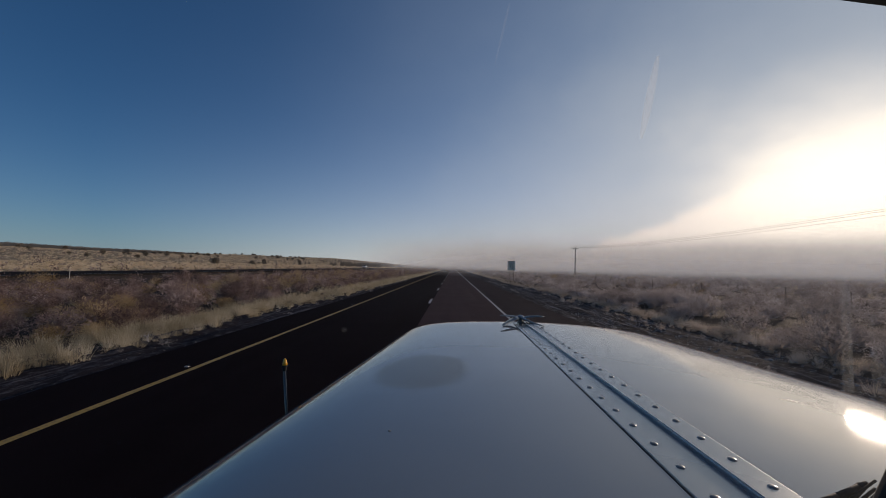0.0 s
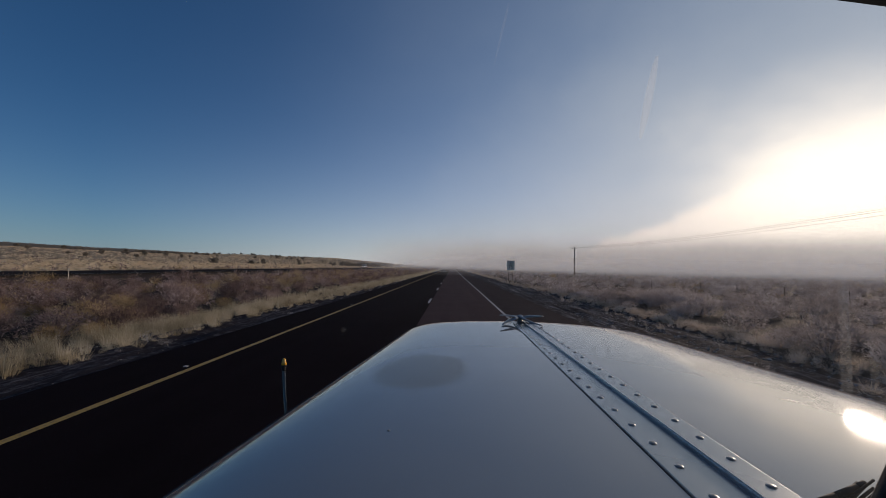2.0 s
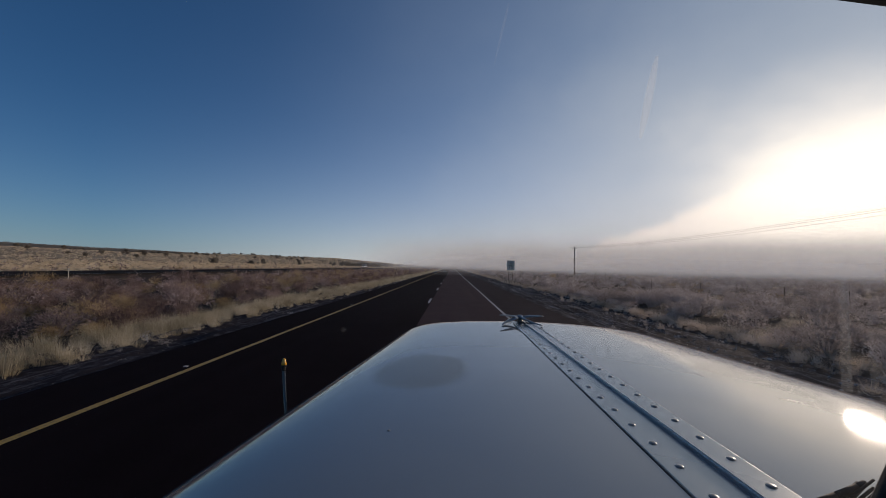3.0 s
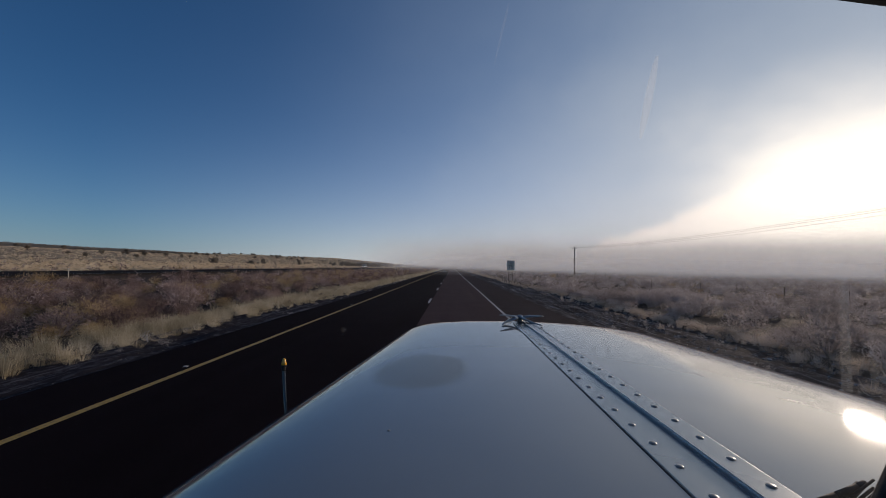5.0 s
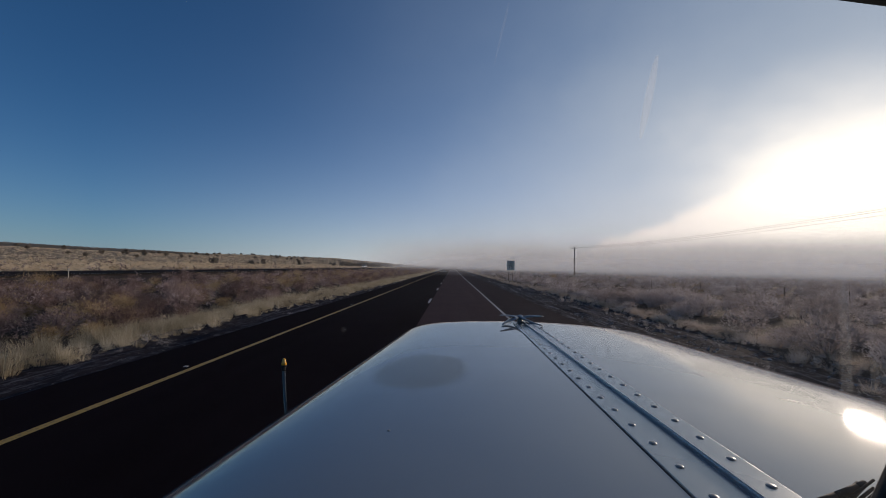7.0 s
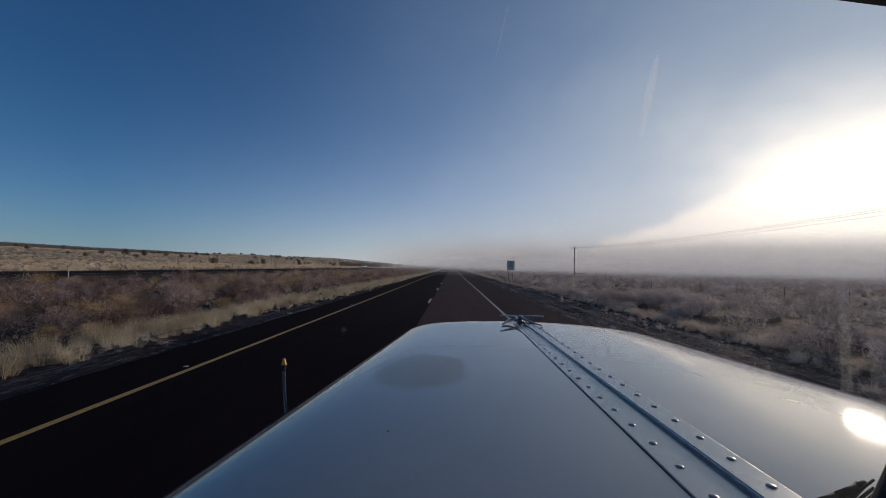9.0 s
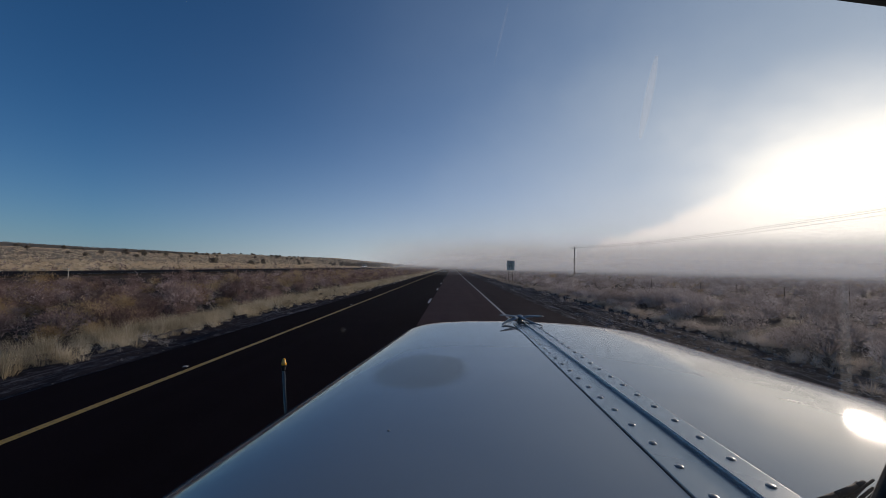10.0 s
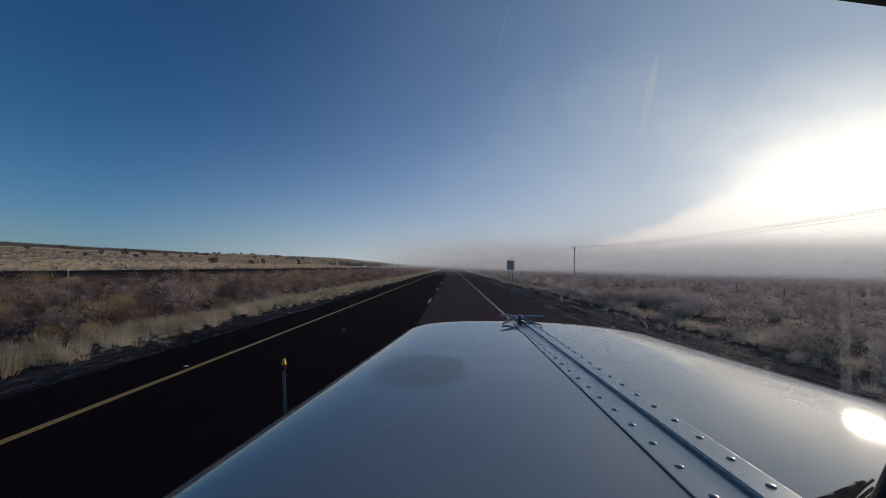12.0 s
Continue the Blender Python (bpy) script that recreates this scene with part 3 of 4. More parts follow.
# the guide post with its amber lamp, on the near fender
fm = new("guide_post")
fm.parent, fm.location = truck, (-0.713 - XC, 1.66, 1.13)
tagged(fm, "slim chrome guide post with an amber lamp")
bm = bmesh.new()
tube(bm, (0.040, 0, 0), (0.0, 0, 0.44), 0.0072, 0.0064, 14)
lathe(bm, [(0.02, 0.0), (0.02, 0.012), (0.012, 0.02)], 14, Matrix.Translation((0.040, 0, 0)))
part("post", bm, plain("dull_chrome_tube", (0.17, 0.155, 0.14), 0.26, 0.45, 0.2, 40, 0.05), fm, smooth=True)
part("collar", lathe(bmesh.new(), [(0.0066, 0.440), (0.0086, 0.443), (0.0086, 0.456), (0.0118, 0.459), (0.0118, 0.464)], 14), M_RUBBER, fm)
part("amber_lamp", lathe(bmesh.new(), [(0.0108, 0.464), (0.0112, 0.470), (0.0088, 0.476), (0.0078, 0.483), (0.0050, 0.490), (0.0018, 0.493)], 14), M_AMBER, fm, "amber plastic lamp", True)

# cab round the camera: cowl, dash, split windshield's centre post, roof, back wall
bm = bmesh.new()
box(bm, (1.98, 0.14, 0.30), (0, 0.35, HOOD_Z - 0.20), bevel=0.01)
part("cowl", bm, M_HOOD, truck)
bm = bmesh.new()
box(bm, (1.90, 0.45, 0.50), (0, 0.12, 1.36), bevel=0.02)
part("dashboard", bm, M_TRIM, truck, "black dashboard")
bm = bmesh.new()
tube(bm, (0.013, 0.435, 1.69), (0.013, 0.135, 2.50), 0.027, 0.027, 14)
part("centre_post", bm, M_TRIM, truck, "black centre post of the split windshield")
for s in (-1, 1):
    bm = bmesh.new()
    tube(bm, (s * 0.95, 0.36, 1.60), (s * 0.90, 0.10, 2.52), 0.035, 0.035, 12)
    part("side_post", bm, M_HOOD, truck)
    bm = bmesh.new()
    box(bm, (0.05, 1.4, 1.0), (s * 0.96, -0.36, 1.15), bevel=0.01)
    part("cab_side", bm, M_HOOD, truck)
bm = bmesh.new()
box(bm, (2.0, 1.30, 0.06), (0, -0.52, 2.53), bevel=0.02)
part("roof", bm, M_HOOD, truck)
bm = bmesh.new()
box(bm, (2.0, 0.06, 2.0), (0, -1.10, 1.55), bevel=0.01)
part("rear_wall", bm, M_HOOD, truck)
bm = bmesh.new()
box(bm, (0.95, 0.03, 0.16), (0.05, 0.25, 2.269), (0, 7.5, 0), bevel=0.008)
part("sun_visor", bm, M_TRIM, truck, "black sun visor")

# wiper parked at the foot of the windshield
wip = new("wiper")
wip.parent, wip.location = truck, (0.006, 0, -0.008)
tagged(wip, "black windshield wiper parked at the cowl")
def rod(name, pts, r0, r1, label=""):
    """A bent rod through several points."""
    bm = bmesh.new()
    for (a, b), k in zip(zip(pts, pts[1:]), range(len(pts))):
        f0, f1 = k / (len(pts) - 1), (k + 1) / (len(pts) - 1)
        tube(bm, a, b, r0 + (r1 - r0) * f0, r0 + (r1 - r0) * f1, 10)
    return part(name, bm, M_RUBBER, wip, label, True)


rod("wiper_arm", [(-0.060, 0.470, 1.752), (-0.020, 0.470, 1.772), (0.009, 0.470, 1.7835), (0.034, 0.470, 1.7945), (0.043, 0.470, 1.799)], 0.0040, 0.0034)
rod("wiper_pivot", [(0.012, 0.478, 1.752), (0.026, 0.478, 1.774), (0.046, 0.478, 1.793)], 0.0068, 0.0046)
rod("wiper_blade", [(-0.018, 0.466, 1.757), (0.020, 0.466, 1.7835), (0.0485, 0.466, 1.805)], 0.0018, 0.0014)
rod("wiper_frame", [(-0.006, 0.464, 1.757), (0.022, 0.464, 1.777), (0.046, 0.464, 1.797)], 0.0021, 0.0016)
rod("wiper_frame", [(0.006, 0.462, 1.757), (0.030, 0.462, 1.778), (0.0525, 0.462, 1.799)], 0.0022, 0.0013)
rod("wiper_frame", [(0.022, 0.462, 1.757), (0.042, 0.462, 1.778), (0.0545, 0.462, 1.794)], 0.0026, 0.0018)
rod("wiper_hose", [(-0.050, 0.474, 1.745), (-0.012, 0.474, 1.765), (0.016, 0.474, 1.776)], 0.0030, 0.0026)


# the dusty windshield pane, leaning back
def dusty_glass():
    q = Mat("dusty_windshield_with_glare")
    x, y = q.axis(0), q.axis(1)
    fine, run = q.noise(40, 4), q.noise(9, 4, (3.0, 0.35, 1))
    # the dust film also paints in the glare veil, stronger towards the right
    right = q.range(x, -0.42, -0.03)
    film = q.math("ADD", 0.0001, q.math("MULTIPLY", q.math("MULTIPLY", right, right), q.range(run, 0.3, 0.75, 0.005, 0.018)))
    film = q.math("MULTIPLY", film, q.range(fine, 0.3, 0.7, 0.8, 1.2))
    return film_shader(q, film)


def film_shader(q, alpha):
    clear, mist, mx = (q.t.nodes.new(k) for k in ("ShaderNodeBsdfTransparent", "ShaderNodeBsdfTranslucent", "ShaderNodeMixShader"))
    mist.inputs[0].default_value = (0.84, 0.86, 0.84, 1)
    q.plug(mx.inputs[0], alpha)
    q.t.links.new(clear.outputs[0], mx.inputs[1])
    q.t.links.new(mist.outputs[0], mx.inputs[2])
    q.t.links.new(mx.outputs[0], q.t.nodes["Material Output"].inputs[0])
    return q.m


def smear_glare_mat(name, a):
    q = Mat(name)
    return film_shader(q, q.range(q.noise(300, 3), 0.3, 0.7, 0.8 * a, 1.15 * a))


def streak(x0, y0, x1, y1, w0, w1):
    """A slim smear from one point to another, drawn out to nothing at both ends."""
    f = [k / 9 for k in range(10)]
    mid = [(x0 + (x1 - x0) * k, y0 + (y1 - y0) * k, (w0 + (w1 - w0) * k) * math.sin(math.pi * (0.04 + 0.94 * k)) ** 0.5 / 2) for k in f]
    return [(x - w, y) for x, y, w in mid] + [(x + w, y) for x, y, w in reversed(mid)]


def film(bm, pts):
    """A flat film on the glass, for dried smears and painted reflections; it has no depth of its own."""
    bm.faces.new([bm.verts.new((x, y, 0.0034)) for x, y in pts])
    return bm


SMEARS_AND_GLARE = [
    ("smear_streak", 0.20, streak(-0.3026, 0.4867, -0.3045, 0.434, 0.0052, 0.0060)),
    ("smear_top", 0.045, streak(-0.4025, 0.5165, -0.4100, 0.480, 0.0020, 0.0010)),
    # these three bands paint in a reflection on the windshield
    ("reflection_band", 0.05, [(-0.1325, 0.3266), (-0.1264, 0.3268), (-0.1130, 0.2930), (-0.0878, 0.2264), (-0.0977, 0.2261)]),
    ("reflection_band", 0.05, [(-0.1284, 0.3268), (-0.1264, 0.3268), (-0.1130, 0.2930), (-0.0878, 0.2264), (-0.0915, 0.2263), (-0.1150, 0.2920)]),
    ("reflection_band", 0.035, [(-0.1041, 0.3076), (-0.1010, 0.3077), (-0.0646, 0.2273), (-0.0727, 0.2270)]),
    ("smear_spot", 0.018, [(-0.5265 + 0.0026 * math.cos(k * 0.63), 0.2743 + 0.0026 * math.sin(k * 0.63)) for k in range(10)]),
]
pane = part("windshield", slab(bmesh.new(), [(-0.93, 0.0), (-0.012, 0.0), (-0.012, 0.84), (-0.90, 0.84)], -0.001, 0.001), dusty_glass(), truck, "dusty windshield pane with faint smears and painted glare")
pane.matrix_basis = Matrix.Translation((0, 0.43, 1.72)) @ Matrix.Rotation(math.pi / 2 + math.atan(0.385), 4, "X")
pane.visible_shadow = False
# dried smears, and bands that stand for a reflection
for name, a, pts in SMEARS_AND_GLARE:
    part("smear_and_glare", film(bmesh.new(), pts), smear_glare_mat(name, a), pane, "faint film on the glass, dried smears and painted reflections").visible_shadow = False

# ---------------------------------------------------------------- poles and wires
POLE_X, POLE_GAP, POLE_FIRST, POLE_H = 39.0, 125.0, 124.0, 9.6


def utility_pole(at):
    p = thing("utility_pole", "weathered wooden utility pole with one crossarm in frosty brush", "utility pole", "power line poles", at)
    bm = bmesh.new()
    tube(bm, (0, 0, -0.5), (0, 0, POLE_H), 0.17, 0.11, 14)
    part("post", bm, M_POLE, p, smooth=True)
    bm = bmesh.new()
    box(bm, (2.5, 0.10, 0.13), (0, 0.14, POLE_H - 0.45), bevel=0.01)
    arm = part("crossarm", bm, M_POLE, p)
    for s in (-1, 1):
        bm = bmesh.new()
        tube(bm, (s * 0.7, 0.14, POLE_H - 0.50), (0, 0.14, POLE_H - 1.15), 0.022, 0.022, 8)
        part("brace", bm, M_STEEL, p)
        part("insulator", lathe(bmesh.new(), [(0.02, 0), (0.055, 0.04), (0.03, 0.07), (0.05, 0.10), (0.03, 0.16)], 10,
                                Matrix.Translation((s * 1.12, 0.14, POLE_H - 0.38))), M_PORC, arm, "grey porcelain insulator")
    part("insulator", lathe(bmesh.new(), [(0.02, -0.02), (0.055, 0.04), (0.03, 0.07), (0.05, 0.10), (0.03, 0.16)], 10,
                            Matrix.Translation((0, 0, POLE_H))), M_PORC, p, "grey porcelain insulator")
    return p


pole_y = [POLE_FIRST + POLE_GAP * k for k in range(-1, 5)]
first_pole = utility_pole((POLE_X, pole_y[0], ground_z(POLE_X, pole_y[0])))
for k, y in enumerate(pole_y[1:]):
    copy_thing(first_pole, pose(POLE_X + 0.2 * math.sin(k * 2.1), y, ground_z(POLE_X, y), 0.3 * math.sin(k), 0.4 * math.cos(k * 3), 0))

for ox, oz in ((-1.12, -0.24), (1.12, -0.24), (0.0, 0.15)):
    bm = bmesh.new()
    for a, b in zip(pole_y, pole_y[1:]):
        pts = []
        for i in range(25):
            f = i / 24
            sag = 4 * f * (1 - f) * 1.7
            pts.append((POLE_X + ox, a + (b - a) * f, POLE_H + oz - 0.2 - sag + 0.05))
        for p, q in zip(pts, pts[1:]):
            tube(bm, p, q, 0.014, 0.014, 5, False)
    tagged(part("power_line", bm, M_WIRE, None), "thin sagging power line between the poles", "cable", "power lines")


# ---------------------------------------------------------------- road signs
def lettering(text, size, at, mat, parent, name="lettering"):
    cu = bpy.data.curves.new(name, "FONT")
    cu.body, cu.size, cu.extrude, cu.align_x, cu.align_y, cu.offset = text, size, 0.002, "CENTER", "CENTER", size * 0.02
    tmp = bpy.data.objects.new(name, cu)
    scene.collection.objects.link(tmp)
    me = bpy.data.meshes.new_from_object(tmp.evaluated_get(bpy.context.evaluated_depsgraph_get()))
    bpy.data.objects.remove(tmp)
    me.transform(pose(*at, 90, 0, 0))
    return link_mesh(name, me, mat, parent)


def rounded(w, h, r, n=5):
    out = []
    for cx, cy, a0 in ((w / 2 - r, h / 2 - r, 0), (-w / 2 + r, h / 2 - r, 90), (-w / 2 + r, -h / 2 + r, 180), (w / 2 - r, -h / 2 + r, 270)):
        for k in range(n + 1):
            a = radians(a0 + 90 * k / n)
            out.append((cx + r * math.cos(a), cy + r * math.sin(a)))
    return out


def plate(outline, y0, y1, z):
    bm = slab(bmesh.new(), outline, y0, y1)
    bmesh.ops.transform(bm, matrix=Matrix.Translation((0, 0, z)) @ Matrix.Rotation(radians(90), 4, "X"), verts=bm.verts)
    return bm


def speed_sign(at, turn):
    s = thing("speed_limit_sign", "white speed limit 75 sign on two steel posts at the roadside", "road sign", at=at)
    s.rotation_euler = (0, 0, radians(turn))
    for x in (-0.33, 0.33):
        bm = bmesh.new()
        box(bm, (0.07, 0.06, 3.65), (x, 0.05, 1.5), bevel=0.006)
        part("post", bm, M_POST, s)
    z = 2.60
    face = part("panel", plate(rounded(1.22, 1.52, 0.06), -0.003, 0.003, z), M_SIGN_WHITE, s)
    rim = bmesh.new()
    out, inn = rounded(1.17, 1.47, 0.05), rounded(1.13, 1.43, 0.04)
    a = [rim.verts.new((x, -0.006, z + y)) for x, y in out]
    b = [rim.verts.new((x, -0.006, z + y)) for x, y in inn]
    for i in range(len(a)):
        rim.faces.new((a[i], a[(i + 1) % len(a)], b[(i + 1) % len(a)], b[i]))
    part("border", rim, M_SIGN_BLACK, face)
    lettering("SPEED", 0.30, (0, -0.006, z + 0.53), M_SIGN_BLACK, face)
    lettering("LIMIT", 0.30, (0, -0.006, z + 0.22), M_SIGN_BLACK, face)
    lettering("75", 0.78, (0, -0.006, z - 0.31), M_SIGN_BLACK, face)
    return s


speed_sign((9.4, 62.0, ground_z(9.4, 62.0)), -2)


def shield(w, h, n=12):
    """The outline of a route shield: pointed crown, bulging sides, pointed foot."""
    right = [(0.0, 0.46), (0.16, 0.50), (0.32, 0.47), (0.41, 0.40), (0.47, 0.22), (0.50, 0.02), (0.46, -0.16), (0.36, -0.32), (0.20, -0.43), (0.0, -0.50)]
    pts = right + [(-x, y) for x, y in right[-2:0:-1]]
    return [(x * w, y * h) for x, y in pts]


def route_sign(at, turn):
    s = thing("route_marker_sign", "blue interstate 40 shield under a small plate on one steel post", "road sign", at=at)
    s.rotation_euler = (0, 0, radians(turn))
    bm = bmesh.new()
    box(bm, (0.07, 0.05, 3.75), (0, 0.04, 1.55), bevel=0.006)
    part("post", bm, M_POST, s)
    z = 2.62
    sh = part("shield", plate(shield(0.62, 0.80), -0.004, 0.004, z), M_SIGN_WHITE, s)
    low = [(x, y) for x, y in shield(0.58, 0.75) if y < 0.19]
    part("blue_field", plate(low, 0.004, 0.007, z), M_SIGN_BLUE, sh)
    crown = [(0.27, 0.20), (0.235, 0.30), (0.185, 0.345), (0.09, 0.365), (0.0, 0.340), (-0.09, 0.365), (-0.185, 0.345), (-0.235, 0.30), (-0.27, 0.20)]
    part("red_crown", plate(crown, 0.004, 0.007, z), M_SIGN_RED, sh)
    lettering("40", 0.40, (0, -0.010, z - 0.06), M_SIGN_WHITE, sh)
    top = part("direction_plate", plate(rounded(0.60, 0.30, 0.03), -0.004, 0.004, z + 0.60), M_SIGN_BLUE, s, "small blue direction plate")
    bm = bmesh.new()
    box(bm, (0.42, 0.003, 0.12), (0, -0.006, z + 0.60))
    part("letter_bar", bm, M_SIGN_WHITE, top)
    return s


route_sign((8.6, 172.0, ground_z(8.6, 172)), 0)


# ---------------------------------------------------------------- range fence
FENCE_X = 27.0
fence = thing("range_fence", "low wire range fence on thin rusted posts in frosty brush", "fence", at=(FENCE_X, 0, 0))
pb = bmesh.new()
box(pb, (0.035, 0.012, 1.5), (0, 0, 0.6), bevel=0.003)
box(pb, (0.010, 0.045, 1.5), (0, 0.018, 0.6))
POSTM = bpy.data.meshes.new("fence_post")
pb.to_mesh(POSTM)
pb.free()
POSTM.materials.append(M_POST)
rng = random.Random(5)
for k in range(50):
    y = 6 + 5.2 * k
    ob = new("fence_post", POSTM)
    ob.parent = fence
    ob.matrix_basis = pose(rng.uniform(-.05, .05), y, ground_z(FENCE_X, y), rng.uniform(-3, 3), rng.uniform(-3, 3), rng.uniform(0, 90))
for h in (0.45, 0.80, 1.15):
    bm = bmesh.new()
    for k in range(49):
        y = 6 + 5.2 * k
        tube(bm, (0, y, ground_z(FENCE_X, y) + h), (0, y + 5.2, ground_z(FENCE_X, y + 5.2) + h), 0.003, 0.003, 4, False)
    part("fence_wire", bm, M_WIRE, fence)


# braced wooden corner of the fence beside the power line
brace = thing("fence_brace", "weathered wooden braced fence corner beside a utility pole", "fence", at=(37.5, 118.0, ground_z(40, 118)))
for k in range(4):
    bm = bmesh.new()
    tube(bm, (k * 3.0, 0, -0.3), (k * 3.0 + 0.03, 0, 1.55), 0.085, 0.075, 10)
    part("brace_post", bm, M_POLE, brace)
for k in range(3):
    if k != 1:
        bm = bmesh.new()
        tube(bm, (k * 3.0, 0, 1.15), (k * 3.0 + 3.0, 0, 1.15), 0.055, 0.05, 8)
        part("brace_rail", bm, M_POLE, brace)

# ---------------------------------------------------------------- vehicles
def wheel_at(parent, x, y, r, s):
    turn = Matrix.Rotation(math.pi / 2, 4, "Y")
    wh = new("wheel")
    wh.parent, wh.location = parent, (x, y, r)
    part("tyre", lathe(bmesh.new(), [(0.6 * r, -0.12), (0.9 * r, -0.13), (r, -0.10), (r, 0.10), (0.9 * r, 0.13), (0.6 * r, 0.12)], 20, turn), M_RUBBER, wh, smooth=True)
    part("rim", lathe(bmesh.new(), [(0.62 * r, -0.10), (0.5 * r, -0.06), (0.2 * r, 0.0), (0.5 * r, 0.06), (0.62 * r, 0.10)], 16, turn), M_STEEL, wh, smooth=True)


def off_roader(at, turn):
    c = thing("off_road_car", "boxy white four-door off-road car with lit headlights on the far carriageway", "car", at=at)
    c.rotation_euler = (0, 0, radians(turn))
    bm = bmesh.new()
    box(bm, (1.55, 4.1, 0.55), (0, 0, 0.85), bevel=0.05)
    box(bm, (1.45, 1.3, 0.16), (0, 1.35, 1.16), bevel=0.04)
    body = part("body", bm, M_CAR_WHITE, c)
    bm = bmesh.new()
    box(bm, (1.46, 2.5, 0.68), (0, -0.65, 1.46), bevel=0.06)
    cabin = part("cabin", bm, M_CAR_WHITE, c)
    bm = bmesh.new()
    box(bm, (1.48, 2.3, 0.05), (0, -0.68, 1.83), bevel=0.02)
    part("roof", bm, M_CAR_DARK, c)
    bm = bmesh.new()
    box(bm, (1.26, 0.03, 0.46), (0, 0.605, 1.50), bevel=0.01)
    part("windshield", bm, M_GLASS_DARK, cabin)
    for s in (-1, 1):
        for y in (0.1, -0.75, -1.5):
            bm = bmesh.new()
            box(bm, (0.02, 0.68, 0.42), (s * 0.735, y, 1.52), bevel=0.008)
            part("side_window", bm, M_GLASS_DARK, cabin)
        bm = bmesh.new()
        tube(bm, (s * 0.50, 2.04, 1.00), (s * 0.50, 2.075, 1.00), 0.10, 0.10, 16)
        part("headlight", bm, M_HEADLIGHT, body, "lit round headlight")
        for y in (1.42, -1.30):
            bm = bmesh.new()
            box(bm, (0.22, 1.05, 0.08), (s * 0.86, y, 0.98), bevel=0.03)
            part("wheel_arch", bm, M_CAR_DARK, c)
            wheel_at(c, s * 0.82, y, 0.40, s)
        bm = bmesh.new()
        box(bm, (0.14, 0.08, 0.18), (s * 0.88, 0.62, 1.32), bevel=0.02)
        part("mirror", bm, M_CAR_DARK, c)
    bm = bmesh.new()
    box(bm, (1.65, 0.18, 0.22), (0, 2.14, 0.58), bevel=0.03)
    part("bumper", bm, M_CAR_DARK, c)
    for k in range(7):
        bm = bmesh.new()
        box(bm, (0.05, 0.02, 0.28), (-0.27 + 0.09 * k, 2.055, 1.0), bevel=0.006)
        part("grille_slot", bm, M_GLASS_DARK, body)
    return c


off_roader((-42.5, 186.0, 0.42), 180)


def far_trailer(at):
    c = thing("trailer_truck", "dark box trailer seen from behind, far ahead in the fog", "truck", at=at)
    bm = bmesh.new()
    box(bm, (2.5, 12.0, 2.7), (0, 6.0, 2.45), bevel=0.04)
    b = part("trailer_box", bm, M_CAR_DARK, c)
    for s in (-1, 1):
        bm = bmesh.new()
        box(bm, (0.05, 0.05, 2.5), (s * 0.62, -0.01, 2.45), bevel=0.01)
        part("lock_rod", bm, M_STEEL, b)
        bm = bmesh.new()
        box(bm, (0.25, 0.04, 0.12), (s * 1.0, -0.015, 1.02), bevel=0.02)
        part("tail_lamp", bm, M_TAIL, b)
        for y in (1.4, 2.7):
            wheel_at(c, s * 1.0, y, 0.51, s)
    bm = bmesh.new()
    box(bm, (2.3, 0.10, 0.12), (0, 0.1, 0.60), bevel=0.02)
    part("rear_bar", bm, M_STEEL, c)
    return c


far_trailer((0.6, 420.0, 0.0))

# ---------------------------------------------------------------- plants
NR = np.random.RandomState(11)


def tri_mesh(name, tris, mat):
    """A mesh of loose triangles from an array (n, 3, 3)."""
    n = len(tris)
    me = bpy.data.meshes.new(name)
    me.vertices.add(n * 3)
    me.vertices.foreach_set("co", np.ascontiguousarray(tris, dtype=np.float32).ravel())
    me.loops.add(n * 3)
    me.loops.foreach_set("vertex_index", np.arange(n * 3, dtype=np.int32))
    me.polygons.add(n)
    me.polygons.foreach_set("loop_start", np.arange(0, n * 3, 3, dtype=np.int32))
    me.update(calc_edges=True)
    me.validate()
    me.materials.append(mat)
    return me


